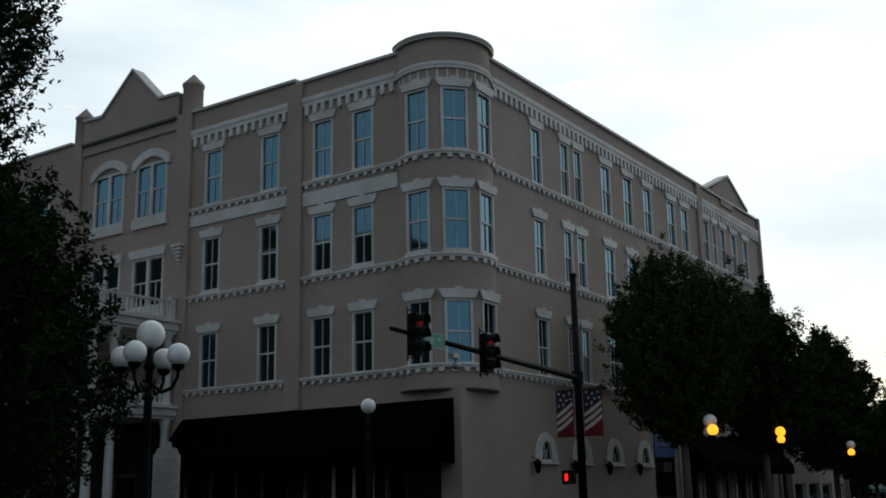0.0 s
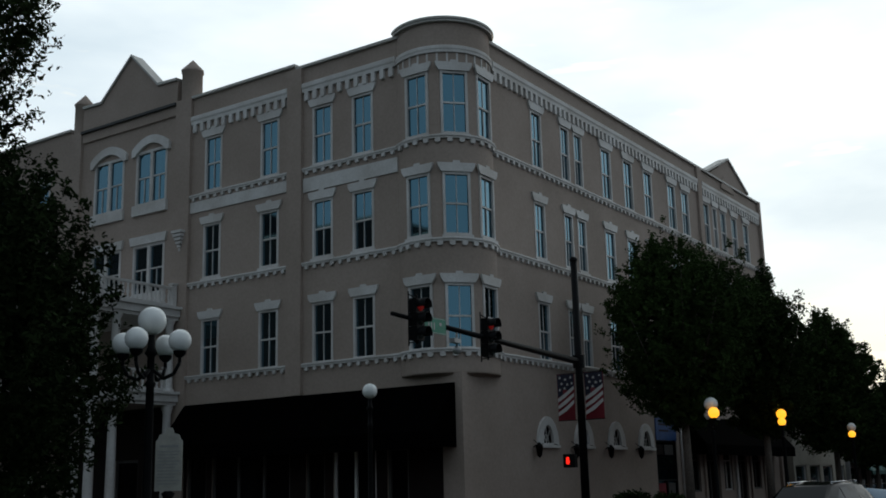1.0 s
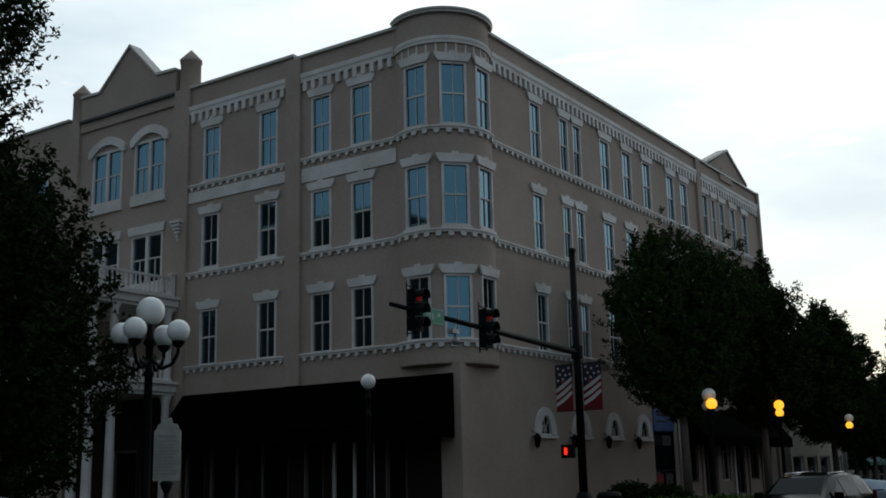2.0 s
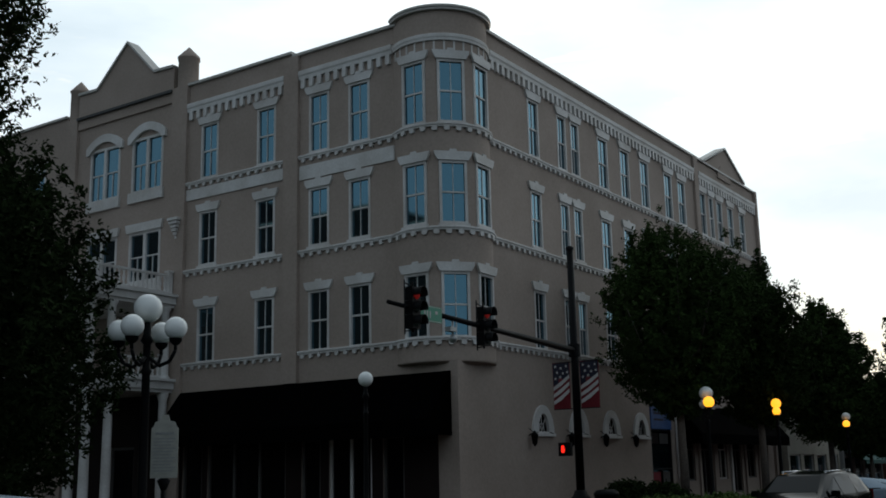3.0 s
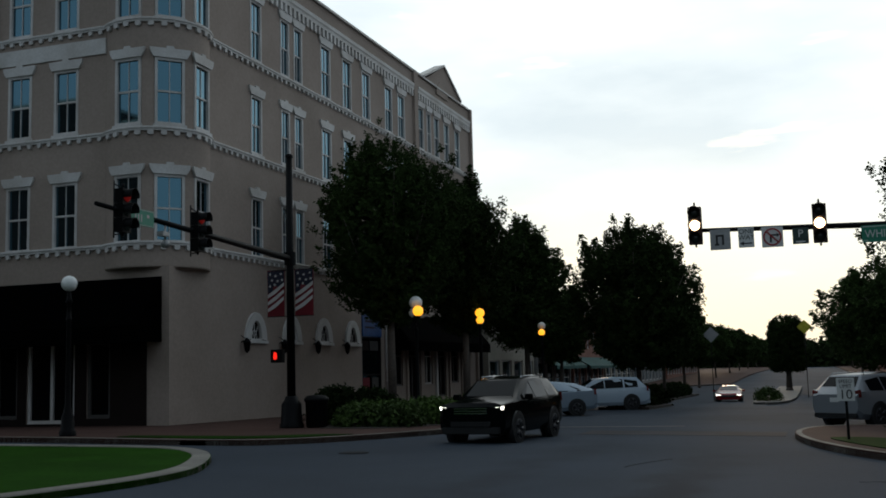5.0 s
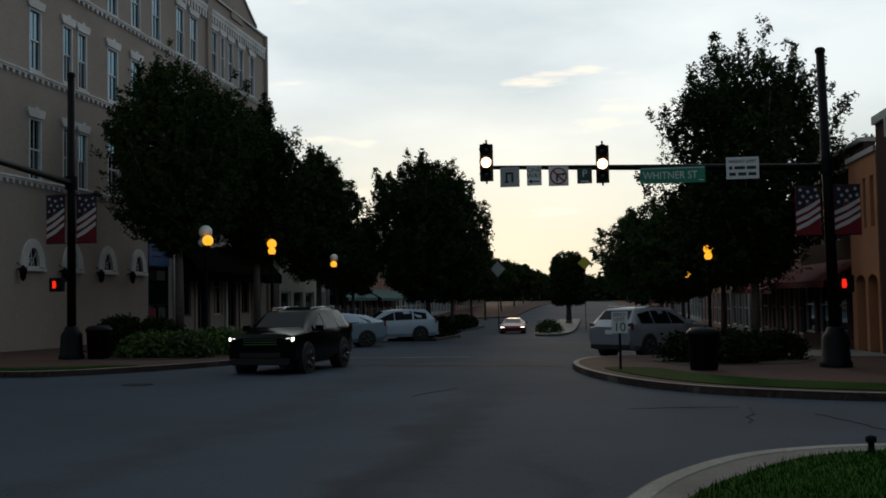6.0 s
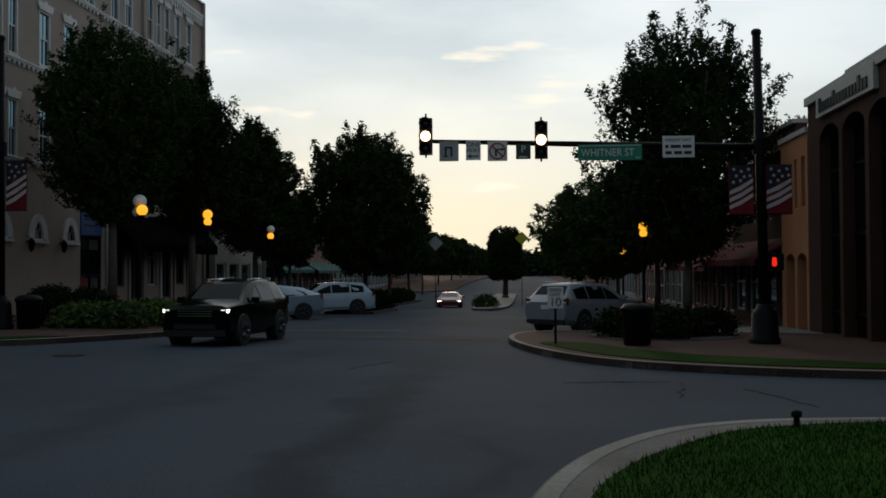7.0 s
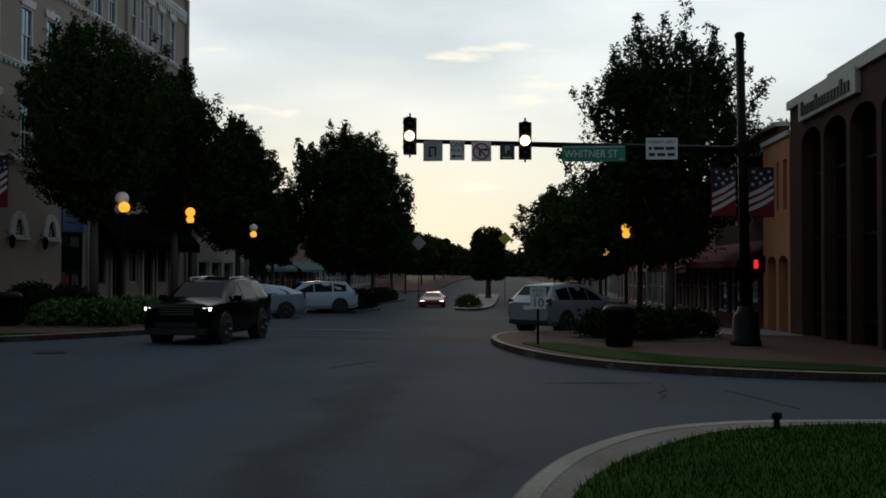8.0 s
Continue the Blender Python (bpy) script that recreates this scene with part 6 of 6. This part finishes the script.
def arched_wall(to, u0, u1, z0, z1, bays, thick):
    """Wall of piers, spandrels and the brickwork over each arch."""
    bm = B()
    edges = sorted({u0, u1, *[e for b in bays for e in b[:2]]})
    for a, b in zip(edges, edges[1:]):
        bay = [q for q in bays if abs(q[0] - a) < 1e-6]
        if not bay:
            prism(bm, [(a, z0), (b, z0), (b, z1), (a, z1)], to, 0, -thick)
            continue
        zs = bay[0][2]
        arc = arch_hole(a, b, z0, zs)[2:]
        for (ua, za), (ub, zb) in zip(arc, arc[1:]):
            prism(bm, [(ub, zb), (ua, za), (ua, z1), (ub, z1)], to, 0, -thick)
    bmesh.ops.remove_doubles(bm, verts=bm.verts[:], dist=0.0005)
    return bm


BAYS = [(34.05 - 2.43 * i - 2.1, 34.05 - 2.43 * i, 5.56) for i in range(5)]
part("wall", arched_wall(on_bank, 20.9, 35.4, -0.7, 6.88, BAYS, 0.35), M_BANKBRICK, bank)
for u0, u1, zs in BAYS:
    bm = B()
    box(bm, tuple(on_bank(u0 - 0.02, -0.6, -0.42)), tuple(on_bank(u1 + 0.02, 6.1, -0.36)))
    w = part("window", bm, M_TINTED, bank, "tall dark arched window")
    for z in (0.3, 2.6, 4.6):
        bm = B()
        box(bm, tuple(on_bank(u0, z, -0.36)), tuple(on_bank(u1, z + 0.08, -0.3)))
        part("transom", bm, M_BLACKMETAL, w)
bm = B()
box(bm, tuple(on_bank(20.8, 6.88, -0.8)), tuple(on_bank(35.48, 7.14, 0.10)))
part("coping", bm, M_STONE, bank, "pale stone coping")
for k in range(3):
    bm = B()
    box(bm, tuple(on_bank(20.8, 7.14 + 0.12 * k, -3.5)), tuple(on_bank(32.4, 7.25 + 0.12 * k, -0.2 - 0.06 * k)))
    part("roof_step", bm, M_STONE if k != 1 else M_BANKBRICK, bank)
bm = B()
box(bm, tuple(on_bank(20.9, -0.7, -12.0)), tuple(on_bank(35.4, 6.75, -11.4))), box(bm, tuple(on_bank(34.9, -0.7, -11.4)), tuple(on_bank(35.4, 6.75, -0.7))), box(bm, tuple(on_bank(20.9, -0.7, -11.4)), tuple(on_bank(21.4, 6.75, -0.7)))
part("wall", bm, M_BANKBRICK, bank)
bm = B()
box(bm, tuple(on_bank(21.4, 6.5, -11.4)), tuple(on_bank(34.9, 6.74, -0.7)))
part("roof", bm, M_ROOF, bank)
bm = B()
box(bm, tuple(on_bank(28.3, 6.28, 0.0)), tuple(on_bank(33.85, 6.98, 0.14)))
sg = part("sign_board", bm, M_STONE, bank, "pale sign board with dark unlettered shapes")
for i in range(16):
    u = 33.45 - 0.30 * i
    bm = B()
    h = 0.42 if i in (0, 5, 13) else 0.28
    box(bm, tuple(on_bank(u - 0.2, 6.4, 0.14)), tuple(on_bank(u, 6.4 + h, 0.19)))
    part("mark", bm, M_SIGNBLACK, sg)

low = thing("bank_wing", "low brick wing with arched openings, coloured orange as in low sun", "building", pose(8.95, 0, 0))
part("wall", arched_wall(on_bank, 35.52, 39.2, -0.7, 3.3, [(35.75, 37.0, 1.9), (37.35, 38.6, 1.9)], 0.6), M_SUNLITBRICK, low)
part("wall", wall(on_bank, 35.52, 39.2, 3.3, 6.08, [(35.85, 36.35, 3.7, 5.36), (36.9, 37.25, 3.7, 5.36)], 0.6), M_SUNLITBRICK, low)
for u0, u1, z0, z1 in ((35.75, 37.0, -0.6, 2.9), (37.35, 38.6, -0.6, 2.9), (35.85, 36.35, 3.7, 5.36), (36.9, 37.25, 3.7, 5.36)):
    bm = B()
    box(bm, tuple(on_bank(u0, z0, -0.58)), tuple(on_bank(u1, z1, -0.5)))
    part("window", bm, M_TINTED, low)
bm = B()
box(bm, tuple(on_bank(35.5, 6.08, -0.7)), tuple(on_bank(39.3, 6.25, 0.08)))
part("coping", bm, M_STONE, low)
bm = B()
box(bm, tuple(on_bank(35.52, -0.7, -9)), tuple(on_bank(39.2, 6.0, -0.62)))
part("rear_block", bm, M_SUNLITBRICK, low)


# ---- other buildings along the street ----
def row_house(x, y0, y1, height, side, wallm, label, awning=None, storeys=2, depth=14):
    """A shop building along the street; side 1 faces +x, -1 faces -x."""
    g = gz(x, (y0 + y1) / 2)
    h = thing("shop_building", label, "building", pose(x, y0, g))
    to = (lambda u, z, d: Vector((d * side, u, z)))
    L = y1 - y0
    n = max(2, round(L / 3.0))
    bay = L / n
    holes = [(bay * i + 0.35, bay * (i + 1) - 0.35, 0.45, 3.0) for i in range(n)]
    for s in range(1, storeys):
        z = 3.9 + (s - 1) * 3.4
        holes += [(bay * (i + 0.5) - 0.5, bay * (i + 0.5) + 0.5, z + 0.4, z + 2.2) for i in range(n)]
    part("wall", wall(to, 0, L, -0.8, height, holes, 0.4), wallm, h)
    for u0, u1, z0, z1 in holes:
        w = part("window", ring_on(to, u0, u1, z0, z1, 0.08, -0.2, -0.1), M_WHITE, h)
        part("transom", bar_on(to, u0 + 0.08, u1 - 0.08, (z0 + z1) / 2 - 0.03, (z0 + z1) / 2 + 0.03, -0.2, -0.1), M_WHITE, w)
        bm = B()
        box(bm, tuple(to(u0, z0, -0.22)), tuple(to(u1, z1, -0.17)))
        part("pane", bm, M_GLASS, w)
    bm = B()
    prism(bm, [(0, -0.8), (L, -0.8), (L, height - 0.4), (0, height - 0.4)], to, -0.45, -depth)
    part("rear_block", bm, wallm, h)
    bm = B()
    box(bm, tuple(to(-0.05, height, -0.5)), tuple(to(L + 0.05, height + 0.15, 0.15))), box(bm, tuple(to(0, height - 0.75, 0.0)), tuple(to(L, height - 0.6, 0.1)))
    part("cornice", bm, M_STONE, h)
    if awning:
        bm = B()
        prism(bm, [(0.0, 3.5), (1.5, 2.7), (1.5, 2.45), (1.46, 2.45), (1.46, 2.66), (0.0, 3.4)], lambda d, z, u: to(u, z, d), 0.3, L - 0.3)
        part("awning", bm, awning, h, "sloping cloth awning")
    return h


M_TEAL = mat("teal_canvas", (0.015, 0.075, 0.065), 0.85)
M_REDCANVAS = mat("red_canvas", (0.13, 0.012, 0.012), 0.9)
row_house(-20.4, 67.9, 80.0, 5.6, 1, M_CREAM, "low cream stucco shop with tall white windows", None, 1)
row_house(-20.2, 80.2, 92.0, 8.4, 1, M_GREYWALL, "grey two-storey shop with a teal awning", M_TEAL)
row_house(-20.0, 92.2, 106.0, 7.4, 1, M_REDBRICK, "red brick two-storey shop", M_TEAL)
row_house(-19.8, 106.2, 122.0, 9.5, 1, M_CREAM, "cream two-storey shop with a pale cornice")
row_house(-19.6, 122.2, 146.0, 8.2, 1, M_GREYWALL, "grey shop building down the street")
row_house(-19.0, 146.2, 185.0, 9.0, 1, M_REDBRICK, "brick shop building far down the street")
row_house(9.6, 39.6, 52.0, 7.6, -1, M_BANKBRICK, "dark brick building behind the street tree", M_REDCANVAS)
row_house(9.8, 52.2, 66.0, 6.4, -1, M_REDBRICK, "red brick shop with a red awning", M_REDCANVAS, 1)
row_house(10.0, 66.2, 82.0, 6.8, -1, M_CREAM, "cream shop with pale piers", None, 1)
row_house(10.0, 82.2, 104.0, 10.2, -1, M_REDBRICK, "tall red brick building above the trees")
row_house(10.0, 104.2, 140.0, 7.6, -1, M_GREYWALL, "grey shop building down the street")
row_house(9.6, 140.2, 190.0, 8.6, -1, M_REDBRICK, "brick shop building far down the street")
# woods that close the end of the street
rng = random.Random(9)
verts, faces = [], []
for i in range(5200):
    x = rng.uniform(-120, 120)
    y = 330 + rng.uniform(-25, 40)
    h = 6.0 + 2.0 * noise.noise(Vector((x * 0.03, 0, 3))) + (2.5 if abs(x) > 20 else 0)
    leaf_fan(rng, verts, faces, Vector((x, y, rng.uniform(-1.5, h))), 1.5, 9, 1.1)
me = bpy.data.meshes.new("far_woods")
me.from_pydata(verts, [], faces)
me.materials.append(M_LEAF_DARK)
tagged(part("far_woods", me, None), "dark far woods closing the street's end", "woods", kind="stuff")

# unseen plain blocks and trees behind the camera, added to darken reflections and ground
def plain_block(x0, y0, x1, y1, h, wallm, label):
    b = thing("unseen_block", label, "building", pose(x0, y0, -0.4))
    bm = B()
    box(bm, (0, 0, 0), (x1 - x0, y1 - y0, h))
    part("wall", bm, wallm, b)
    bm = B()
    box(bm, (-0.2, -0.2, h), (x1 - x0 + 0.2, y1 - y0 + 0.2, h + 0.3))
    part("coping", bm, M_STONE, b)


plain_block(-66, -40, -44, -24, 27.0, M_UNSEENBLOCK, "unseen plain block added across the junction to cut light and darken reflections")
plain_block(-130, -40, -84.5, -22, 33.0, M_UNSEENBLOCK, "tall unseen plain block added to darken the window reflections")
plain_block(-84, -40, -66.5, -22, 29.5, M_UNSEENBLOCK, "tall unseen plain block added to darken the window reflections")
plain_block(-26, -34, 6, -20, 9.5, M_UNSEENBLOCK, "unseen plain block added across the junction to cut light and darken reflections")
plain_block(16, -30, 34, 8, 10.0, M_UNSEENBLOCK, "unseen plain block added beside the near green to cut light")
for i, (x, y, h) in enumerate(((-28, -8, 9.5), (-20, -12, 10.5), (-12, -14, 9.0), (-38, -4, 9.0), (8, -16, 10.0))):
    tree(x, y, h, 4.0, 2.2, 90 + i, 260, 0.3, 0.0, "round", label="unseen dark tree added behind the viewpoint to cut light and darken reflections", m_leaf=M_LEAF_DARK)
